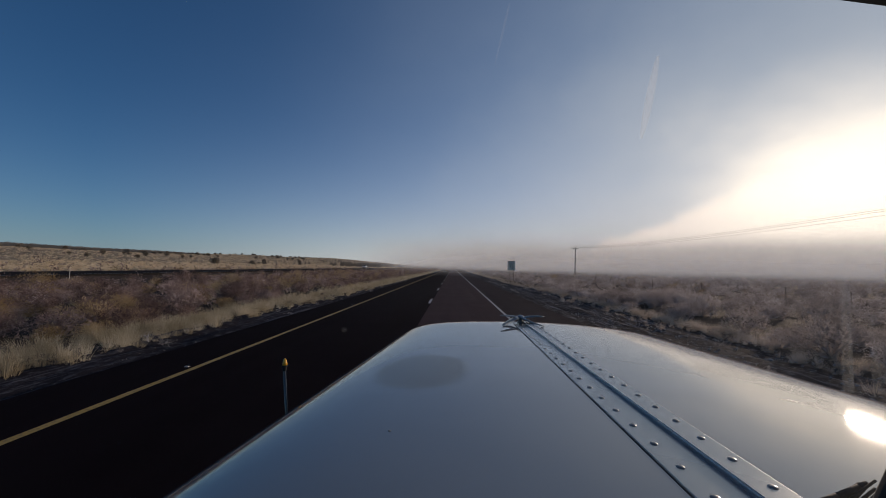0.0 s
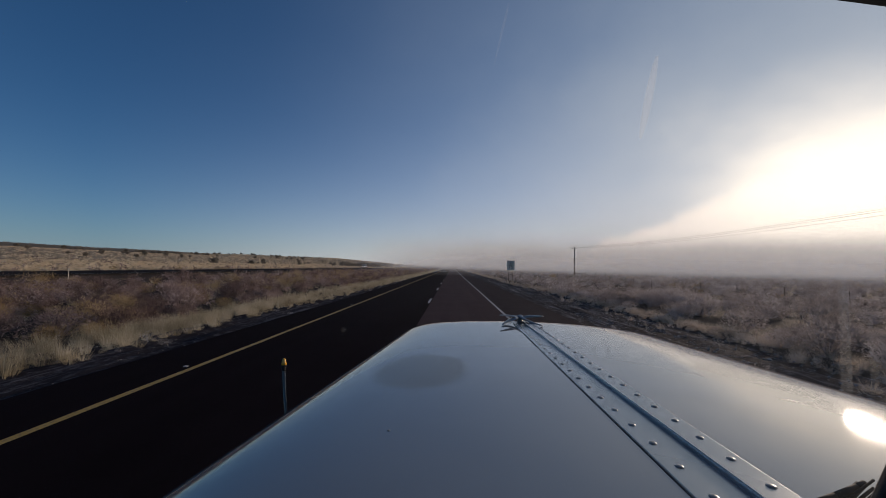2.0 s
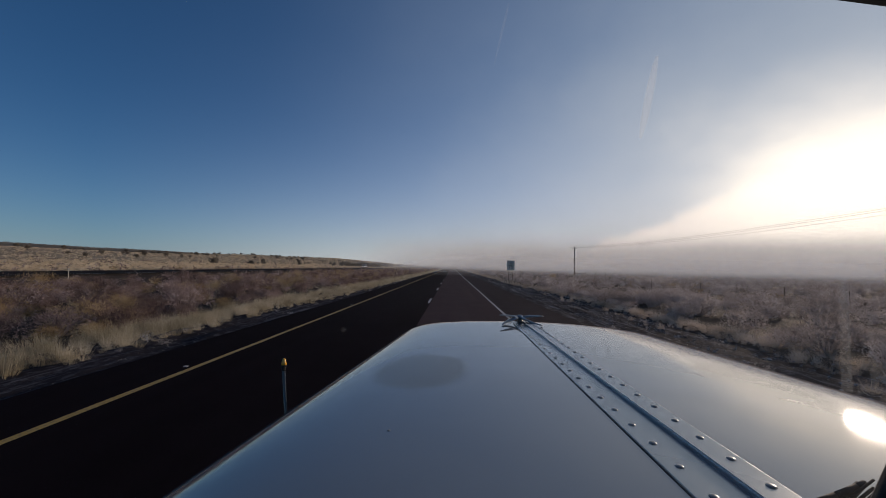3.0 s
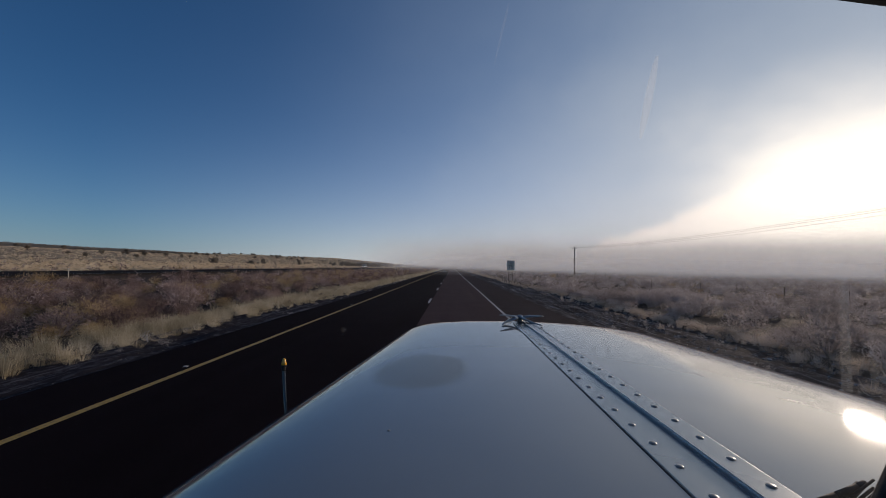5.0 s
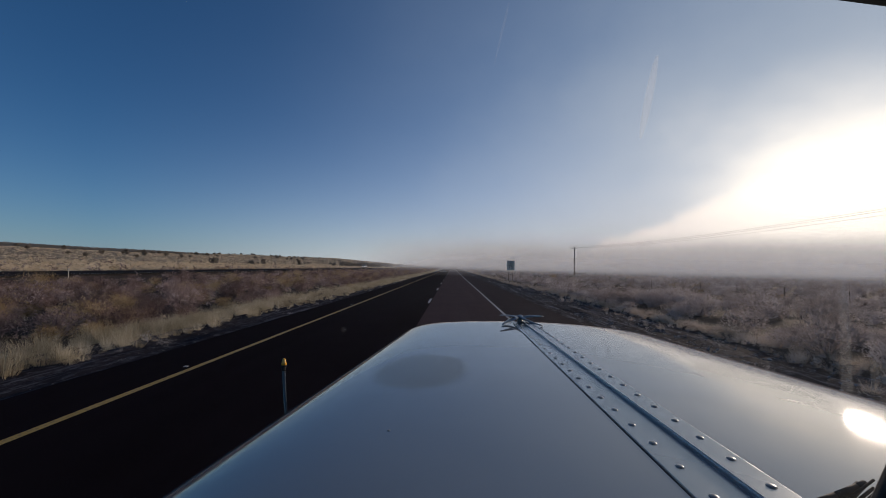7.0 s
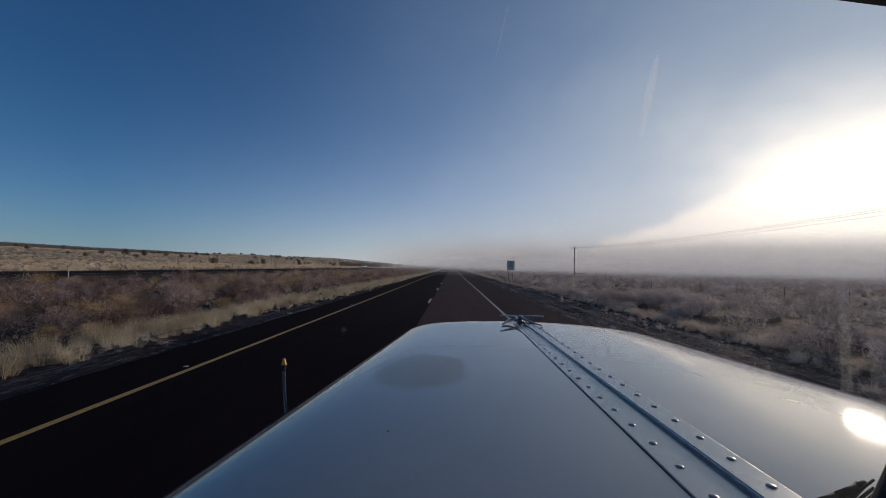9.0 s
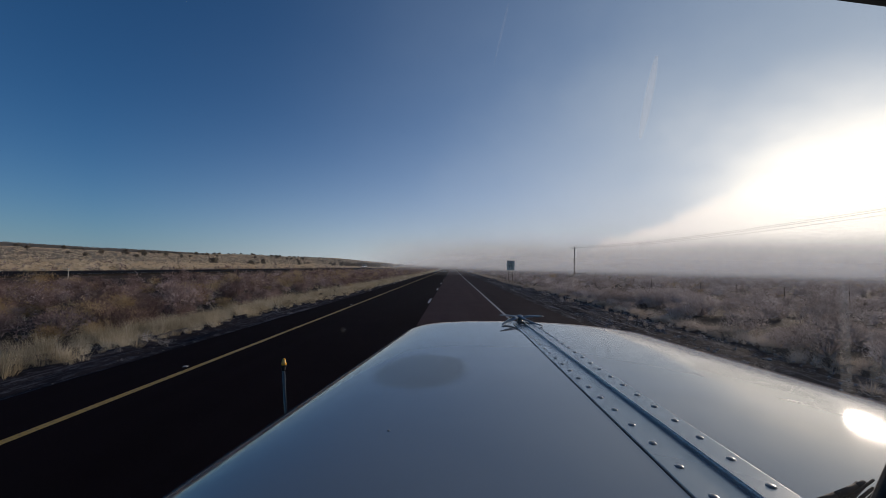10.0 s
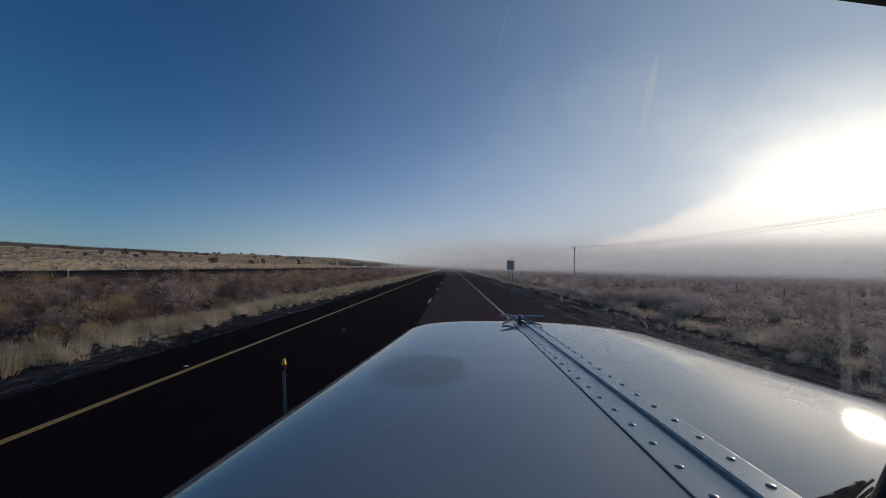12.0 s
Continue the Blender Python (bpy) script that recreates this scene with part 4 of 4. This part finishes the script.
def shrub_tris(n, width=0.022, upright=0.35, lumps=5, long=1.0, heart=0):
    """A shrub of unit radius and height: sprays of small twigs and leaves on several leaning domes round a dense heart."""
    c = np.stack([NR.uniform(-0.48, 0.48, lumps), NR.uniform(-0.48, 0.48, lumps), NR.uniform(0.22, 0.58, lumps)], 1)
    c[0] *= (0.2, 0.2, 1)
    r = NR.uniform(0.28, 0.50, lumps)
    k = NR.randint(0, lumps, n)
    d = NR.normal(size=(n, 3))
    d[:, 2] = np.abs(d[:, 2]) * 1.1 - 0.25
    d /= np.linalg.norm(d, axis=1)[:, None]
    rad = r[k] * NR.uniform(0.5, 1.12, n) ** 0.6
    p = c[k] + d * rad[:, None]
    p[:, 2] = np.maximum(p[:, 2], 0.02)
    way = d + NR.normal(size=(n, 3)) * 0.38
    way[:, 2] += upright
    way /= np.linalg.norm(way, axis=1)[:, None]
    length = long * NR.uniform(0.10, 0.26, n)[:, None]
    side = np.cross(way, NR.normal(size=(n, 3)))
    side /= np.linalg.norm(side, axis=1)[:, None] + 1e-6
    w = (width * NR.uniform(0.6, 1.6, n))[:, None]
    leaves = np.stack([p - side * w - way * length * 0.4, p + side * w - way * length * 0.4, p + way * length * 0.6], 1)
    # woody stems from the root into each dome
    m = lumps * 3
    tip = np.repeat(c, 3, 0) + NR.normal(size=(m, 3)) * 0.12
    foot = np.stack([NR.uniform(-.06, .06, m), NR.uniform(-.06, .06, m), np.zeros(m) - 0.02], 1)
    sd = np.stack([NR.normal(size=m), NR.normal(size=m), np.zeros(m)], 1) * 0.02
    out = [leaves, np.stack([foot - sd, foot + sd, tip], 1)]
    if heart:
        # the matted old growth inside, which lets little light through
        k = NR.randint(0, lumps, heart)
        mid = c[k] * (1, 1, 0.85) + NR.uniform(-0.62, 0.62, (heart, 3)) * r[k][:, None]
        mid[:, 2] = np.maximum(mid[:, 2], 0.03)
        a, b = NR.uniform(-0.075, 0.075, (heart, 3)), NR.uniform(-0.075, 0.075, (heart, 3))
        out.append(np.stack([mid - a, mid + a, mid + b], 1))
    return np.concatenate(out)


def tuft_tris(n, width=0.012):
    """A bunch of grass of unit height: thin blades that fan out."""
    a = NR.uniform(0, 2 * math.pi, n)
    r0 = NR.uniform(0, 0.16, n) ** 0.8
    lean = NR.uniform(0.05, 0.85, n)
    h = NR.uniform(0.30, 1.0, n)
    base = np.stack([r0 * np.cos(a), r0 * np.sin(a), np.zeros(n) - 0.02], 1)
    top = base + np.stack([lean * h * np.cos(a), lean * h * np.sin(a), h], 1)
    side = np.stack([-np.sin(a + NR.uniform(-1, 1, n)), np.cos(a + NR.uniform(-1, 1, n)), np.zeros(n)], 1)
    w = (width * NR.uniform(0.6, 1.5, n))[:, None]
    return np.stack([base - side * w, base + side * w, top], 1)


def lump_tris(n):
    """A far shrub of a few broad facets."""
    return shrub_tris(n, 0.16, 0.2, 3)


GZ = np.vectorize(ground_z)


def scatter(variants, xs, ys, size, tall):
    """Triangles of many plants, set on the ground."""
    out = []
    if not len(xs):
        return np.zeros((0, 3, 3))
    which = NR.randint(0, len(variants), len(xs))
    zs = GZ(xs, ys)
    for v, tris in enumerate(variants):
        pick = np.nonzero(which == v)[0]
        if not len(pick):
            continue
        a = NR.uniform(0, 2 * math.pi, len(pick))
        ca, sa, s, t = np.cos(a), np.sin(a), size[pick], tall[pick]
        x, y, z = tris[..., 0], tris[..., 1], tris[..., 2]
        px = s[:, None, None] * (ca[:, None, None] * x - sa[:, None, None] * y) + xs[pick][:, None, None]
        py = s[:, None, None] * (sa[:, None, None] * x + ca[:, None, None] * y) + ys[pick][:, None, None]
        pz = t[:, None, None] * z[None] + zs[pick][:, None, None] - 0.03
        out.append(np.stack([px, py, pz], -1).reshape(-1, 3, 3))
    return np.concatenate(out) if out else np.zeros((0, 3, 3))


def spots(x0, x1, y0, y1, density, reach=1.35, even=False):
    """Random places in a field, within the wedge of land that lies open ahead."""
    n = int((x1 - x0) * (y1 - y0) * density)
    x, y = NR.uniform(x0, x1, n), NR.uniform(y0, y1, n)
    keep = np.abs(x) < reach * np.maximum(y, 0) + 9
    # patchy: thin and thick places
    patch = np.sin(x * 0.23 + 1.7 * np.sin(y * 0.09)) + np.sin(y * 0.19 + x * 0.07)
    if not even:
        keep &= NR.uniform(-2.6, 1.4, n) < patch + 0.6
    return x[keep], y[keep]


def stuff(name, tris, mat, label, category):
    ob = link_mesh(name, tri_mesh(name, tris, mat), mat=None)
    return tagged(ob, label, category, kind="stuff")


near_shrubs = [shrub_tris(1650, 0.0078, 0.60, 12, 0.38, 130) for _ in range(9)]
next_shrubs = [shrub_tris(700, 0.0118, 0.55, 10, 0.42, 90) for _ in range(9)]
mid_shrubs = [shrub_tris(150, 0.022, 0.5, 8, 0.6, 44) for _ in range(8)]
far_shrubs = [shrub_tris(26, 0.08, 0.3, 4, 1.0, 10) for _ in range(8)]
dot_shrubs = [lump_tris(9) for _ in range(8)]
field_tufts = [shrub_tris(16, 0.14, 0.5, 3) for _ in range(8)]
near_tufts = [tuft_tris(90, 0.0062) for _ in range(12)]
mid_tufts = [tuft_tris(22, 0.026) for _ in range(6)]

SAGE = [tri_mesh("sagebrush", t, M_SAGE_ONE) for t in near_shrubs]
RIME = [tri_mesh("sagebrush", t, M_RIME_ONE) for t in near_shrubs]
RABBIT = [tri_mesh("rabbitbrush", t, M_RABBIT_ONE) for t in near_shrubs[:5]]


def sizes(n, a, b, ta, tb):
    s = NR.uniform(a, b, n) * NR.uniform(0.62, 1.25, n)
    return s, s * NR.uniform(ta, tb, n)


# the shrubs by the road, one by one
count = 0
for x0, x1, y0, y1, dens in ((-17.5, -10.4, 5, 26, 0.75), (9.6, 17.5, 5, 28, 0.85)):
    xs, ys = spots(x0, x1, y0, y1, dens)
    ss, tt = sizes(len(xs), 0.5, 1.3, 0.66, 1.2)
    for x, y, s, t in zip(xs, ys, ss, tt):
        if count >= 295:
            break
        straw = NR.uniform(0, 1) < (0.22 if x < 0 else 0.03)
        if straw:
            ob = new("rabbitbrush", RABBIT[count % len(RABBIT)])
            tagged(ob, "straw-coloured rabbitbrush with fine dry twigs beside the highway", "shrub", "roadside rabbitbrush")
        elif x > 0:
            ob = new("sagebrush", RIME[count % len(RIME)])
            tagged(ob, "pale sagebrush white with rime beside the frosty verge", "shrub", "rimed sagebrush")
        else:
            ob = new("sagebrush", SAGE[count % len(SAGE)])
            tagged(ob, "grey-brown frosted sagebrush in the median", "shrub", "median sagebrush")
        ob.location = (x, y, ground_z(x, y) - 0.03)
        ob.rotation_euler, ob.scale = (0, 0, NR.uniform(0, 6.28)), (s, s, t)
        count += 1

# the brush beyond them
median, flats, straw = [], [], []
for x0, x1, y0, y1, dens, kind in ((-35.5, -17.5, 5, 34, 0.62, 0), (-17.5, -10.4, 26, 34, 0.75, 0), (17.5, 46, 5, 34, 0.46, 0), (9.6, 17.5, 28, 34, 0.85, 0),
                                   (-35.5, -10.0, 34, 90, 0.6, 1), (9.6, 110, 34, 90, 0.38, 1),
                                   (-35.5, -9.6, 90, 260, 0.6, 2), (9.6, 260, 90, 230, 0.26, 2),
                                   (-35.5, -9.6, 260, 520, 0.35, 3), (9.6, 420, 230, 480, 0.10, 3),
                                   (-54, -50.5, 8, 260, 0.5, 2)):
    xs, ys = spots(x0, x1, y0, y1, dens)
    ss, tt = sizes(len(xs), 0.5, 1.4, 0.62, 1.15)
    if kind == 3:
        ss *= 1.5
    pale = NR.uniform(0, 1, len(xs)) < (0.20 if x0 < 0 else 0.03)
    for pick, into in ((~pale, median if x0 < 0 else flats), (pale, straw)):
        into.append(scatter((next_shrubs, mid_shrubs, far_shrubs, dot_shrubs)[kind], xs[pick], ys[pick], ss[pick], tt[pick]))
stuff("sagebrush_median", np.concatenate(median), M_SAGE, "grey-brown frosted sagebrush filling the median", "shrubs")
stuff("sagebrush_flat", np.concatenate(flats), M_RIME, "wide flat of pale rimed sagebrush running into fog", "shrubs")
stuff("rabbitbrush_scatter", np.concatenate(straw), M_RABBIT, "straw-coloured rabbitbrush among the sagebrush", "shrubs")

# pale grass along the verges
left, right = [], []
for x0, x1, y0, y1, dens, kind in ((-10.6, -8.4, 4, 45, 15.0, 0), (-8.6, -7.45, 4, 60, 6.5, 0), (8.7, 10.2, 4, 45, 14.0, 0), (7.4, 8.8, 4, 60, 1.6, 0),
                                   (-10.6, -6.95, 45, 260, 3.6, 1), (-7.6, -7.0, 20, 45, 5.0, 0), (7.4, 10.6, 45, 260, 2.6, 1),
                                   (-35.5, -10.6, 6, 40, 0.9, 0), (10.8, 45, 6, 40, 0.5, 0), (-35.5, -10.6, 40, 120, 0.5, 1), (10.8, 90, 40, 110, 0.25, 1)):
    xs, ys = spots(x0, x1, y0, y1, dens, even=abs(x1 - x0) < 1.6 or y0 > 44 and abs(x1 - x0) < 4)
    n = len(xs)
    h = NR.uniform(0.18, 0.62, n) * NR.uniform(0.75, 1.15, n)
    h *= 1.0 if x0 < 0 else 0.72
    (left if x0 < 0 else right).append(scatter((near_tufts, mid_tufts)[kind], xs, ys, h * NR.uniform(0.8, 1.2, n), h))
stuff("median_grass", np.concatenate(left), M_GRASS, "dry straw-coloured frosted grass along the median's edge", "grass")
stuff("verge_grass", np.concatenate(right), M_PALE, "pale frosted grass along the outer verge", "grass")

# pale grass and brush on the rise beyond the far carriageway
parts = []
for x0, x1, y0, y1, dens, kind in ((-120, -56, 20, 200, 0.50, 0), (-330, -120, 60, 520, 0.11, 1), (-120, -56, 200, 600, 0.3, 1), (-330, -120, 520, 1000, 0.05, 1)):
    xs, ys = spots(x0, x1, y0, y1, dens, 1.5)
    ss, tt = sizes(len(xs), 0.5, 1.2, 0.6, 0.95)
    if kind:
        ss *= 1.7
    parts.append(scatter((field_tufts, dot_shrubs)[kind], xs, ys, ss, tt))
stuff("field_grass", np.concatenate(parts), M_FIELD, "pale sunlit bunch grass on the rise", "grass")


parts = []
for x0, x1, y0, y1, dens, kind in ((-130, -53, 12, 240, 0.03, 0), (-330, -110, 60, 700, 0.012, 1)):
    xs, ys = spots(x0, x1, y0, y1, dens, 1.5)
    ss, tt = sizes(len(xs), 0.7, 1.6, 0.6, 0.95)
    parts.append(scatter((far_shrubs, dot_shrubs)[kind], xs, ys, ss, tt))
stuff("field_brush", np.concatenate(parts), M_SAGE, "scattered grey-brown brush on the pale rise", "shrubs")


# junipers on the rise
def juniper_meshes(k):
    tr = bmesh.new()
    tube(tr, (0, 0, -0.3), (0.05, 0.02, 1.4), 0.16, 0.10, 8)
    for j in range(4):
        a = j * 1.6 + k
        tube(tr, (0.03, 0.01, 0.35 + 0.2 * j), (0.9 * math.cos(a), 0.9 * math.sin(a), 1.0 + 0.35 * j), 0.07, 0.03, 6)
    trunk = bpy.data.meshes.new("trunk")
    tr.to_mesh(trunk)
    tr.free()
    trunk.materials.append(M_BARK)
    t = shrub_tris(700, 0.055, 0.15, 9)
    t = t * np.array([1.9, 1.9, 3.3])
    return trunk, tri_mesh("crown", t, M_JUNIPER)


JUN = [juniper_meshes(k) for k in range(5)]


def juniper(k, x, y, s):
    j = thing("juniper_tree", "dark rounded juniper standing in pale grass", "tree", "junipers on the rise", (x, y, ground_z(x, y)))
    j.rotation_euler, j.scale = (0, 0, NR.uniform(0, 6.28)), (s, s, s * NR.uniform(0.8, 1.05))
    for name, me in zip(("trunk", "crown"), JUN[k % 5]):
        ob = new(name, me)
        ob.parent = j


for k in range(305):
    if k < 26:
        y, x = NR.uniform(60, 260), -NR.uniform(95, 330)
    elif k < 70:
        y, x = NR.uniform(240, 760), -NR.uniform(90, 330)
    elif k < 110:
        y, x = NR.uniform(280, 640), -NR.uniform(58, 130)
    elif k < 165:
        y, x = NR.uniform(330, 900), -NR.uniform(70, 340)
    elif k < 200:
        y, x = NR.uniform(190, 520), -NR.uniform(190, 335)
    else:
        y = NR.uniform(300, 820)
        x = -NR.uniform(62, 95) - 0.12 * (y - 300)
    if -x > 1.35 * y + 10:
        continue
    juniper(k, x, y, NR.uniform(0.55, 1.15) * (1.25 if k > 199 else 1.0))

# far juniper woods along the skyline
n = 3800
xs, ys = -NR.uniform(300, 1250, n) ** 1.0, NR.uniform(150, 2600, n)
keep = -xs < 1.35 * ys + 20
xs, ys = xs[keep], ys[keep]
stuff("far_juniper_woods", scatter([lump_tris(16) for _ in range(5)], xs, ys, NR.uniform(1.8, 3.8, len(xs)), NR.uniform(1.6, 3.0, len(xs))),
      M_JUNIPER, "far dark juniper woods along the skyline", "woods")


# ---------------------------------------------------------------- ground fog ahead
def fog_mat(name, dens, x_clear, x_thick, height):
    q = Mat(name)
    x, z = q.axis(0), q.axis(2)
    side = q.range(x, x_clear, x_thick)
    fall = q.math("POWER", 2.718, q.math("MULTIPLY", q.math("MAXIMUM", z, 0.0), -1.0 / height))
    puff = q.range(q.noise(0.016, 4, (1, 1, 2.5)), 0.25, 0.75, 0.85, 1.12)
    alpha = q.math("MULTIPLY", q.math("MULTIPLY", q.math("MULTIPLY", side, fall), puff), dens)
    clear = q.t.nodes.new("ShaderNodeBsdfTransparent")
    mist = q.t.nodes.new("ShaderNodeBsdfTranslucent")
    mist.inputs[0].default_value = (0.78, 0.79, 0.80, 1)
    face = q.t.nodes.new("ShaderNodeBsdfDiffuse")
    face.inputs[0].default_value = (0.78, 0.79, 0.80, 1)
    both = q.t.nodes.new("ShaderNodeMixShader")
    both.inputs[0].default_value = 0.5
    q.t.links.new(mist.outputs[0], both.inputs[1])
    q.t.links.new(face.outputs[0], both.inputs[2])
    mx = q.t.nodes.new("ShaderNodeMixShader")
    q.t.links.new(alpha, mx.inputs[0])
    q.t.links.new(clear.outputs[0], mx.inputs[1])
    q.t.links.new(both.outputs[0], mx.inputs[2])
    q.t.links.new(mx.outputs[0], q.t.nodes["Material Output"].inputs[0])
    return q.m


for y, dens, xc, xt, hgt in ((60, 0.17, 10, 70, 4), (95, 0.28, -20, 60, 6), (150, 0.40, -60, 50, 9), (230, 0.45, -60, 40, 13),
                             (340, 0.55, -90, 20, 16), (560, 0.75, -160, 10, 22)):
    bm = bmesh.new()
    xs = steps(-700, 1400, 60)
    lo = [bm.verts.new((x, y - 0.00012 * max(x, 0) * max(x, 0) * 0.5, -1.0)) for x in xs]
    hi = [bm.verts.new((v.co.x, v.co.y, hgt * 5)) for v in lo]
    for i in range(60):
        bm.faces.new((lo[i], lo[i + 1], hi[i + 1], hi[i]))
    tagged(part("fog_bank", bm, fog_mat("ground_fog", dens, xc, xt, hgt), None, smooth=True), "thin bank of pale ground fog over the flat", "fog", kind="structure")


# ---------------------------------------------------------------- small things along the road
rb = bmesh.new()
lo = [rb.verts.new((x, y, 0.0)) for x, y in ((-0.05, -0.05), (0.05, -0.05), (0.05, 0.05), (-0.05, 0.05))]
hi = [rb.verts.new((x, y, 0.017)) for x, y in ((-0.042, -0.02), (0.042, -0.02), (0.042, 0.02), (-0.042, 0.02))]
rb.faces.new(hi)
for i in range(4):
    rb.faces.new((lo[i], lo[(i + 1) % 4], hi[(i + 1) % 4], hi[i]))
STUD = bpy.data.meshes.new("road_stud")
rb.to_mesh(STUD)
rb.free()
STUD.materials.append(plain("pale_reflector", (0.42, 0.40, 0.36), 0.5))
for k in range(16):
    ob = new("road_stud", STUD)
    ob.scale = (0.8, 0.8, 0.8)
    ob.location = (LINE_Y - 0.20, 7.4 + 12.19 * k, 0.0)
    tagged(ob, "small pale raised reflector beside the yellow line", "road stud", "road studs")


def delineator(at):
    d = thing("delineator_post", "slim white roadside delineator post with a reflector", "post", "delineators", at)
    bm = bmesh.new()
    box(bm, (0.06, 0.02, 1.5), (0, 0, 0.55), bevel=0.004)
    part("post", bm, M_SIGN_WHITE, d)
    bm = bmesh.new()
    box(bm, (0.05, 0.012, 0.10), (0, -0.014, 1.2), bevel=0.003)
    part("reflector", bm, M_AMBER, d, "small amber reflector")
    return d


first = delineator((-36.6, 36.0, ground_z(-36.6, 36.0)))
for k in range(1, 5):
    y = 36.0 + 80 * k
    copy_thing(first, pose(-36.6, y, ground_z(-36.6, y)))

# frosted weeds and loose pale stones on the gravel
M_FROST = leafy("frosted_weeds", [(0.22, 0.19, 0.17), (0.40, 0.37, 0.35), (0.58, 0.56, 0.55), (0.75, 0.74, 0.74)], 0.8, 0.4)
weeds = [shrub_tris(120, 0.008, 0.8, 3) for _ in range(6)]
parts = []
for x0, x1, dens in ((-8.0, -6.5, 0.55), (5.4, 8.2, 0.30)):
    xs, ys = spots(x0, x1, 4, 70, dens, even=True)
    ss = NR.uniform(0.12, 0.30, len(xs))
    parts.append(scatter(weeds, xs, ys, ss, ss * NR.uniform(0.8, 1.3, len(xs))))
stuff("verge_weeds", np.concatenate(parts), M_FROST, "small frosted weeds on the gravel verge", "weeds")


def stones(name, count, label, x0, x1, grow, mat):
    """Loose angular stones: uneven eight-sided lumps, half sunk into the gravel."""
    corners = np.array([(1, 0, 0), (0, 1, 0), (-1, 0, 0), (0, -1, 0), (0, 0, 1), (0, 0, -1)], float)
    faces = [(0, 1, 4), (1, 2, 4), (2, 3, 4), (3, 0, 4), (1, 0, 5), (2, 1, 5), (3, 2, 5), (0, 3, 5)]
    rs = np.random.RandomState(21)
    tris = []
    for _ in range(count):
        r = rs.uniform(0.012, 0.036) * grow * (1 if rs.rand() < 0.97 else 1.6)
        at = (rs.uniform(x0, x1), 4 + 56 * rs.rand() ** 1.4, -0.035)
        v = (corners + rs.uniform(-0.28, 0.28, (6, 3))) * (r, r * rs.uniform(0.7, 1.5), r * 0.6) + at
        tris += [v[list(f)] for f in faces]
    stuff(name, np.array(tris), mat, label, "stones")


M_STONE = plain("pale_stone", (0.16, 0.145, 0.135), 0.9, 0, 0.5, 25, 0.4)
M_CLOD = plain("frosty_clod", (0.34, 0.325, 0.32), 0.95, 0, 0.75, 9, 0.5)
stones("verge_stones", 350, "loose pale stones on the gravel verge", -8.4, -6.4, 1.0, M_STONE)
stones("verge_clods", 2400, "dark frosted clods of gravel heaped along the outer verge", 5.6, 9.0, 1.15, M_CLOD)
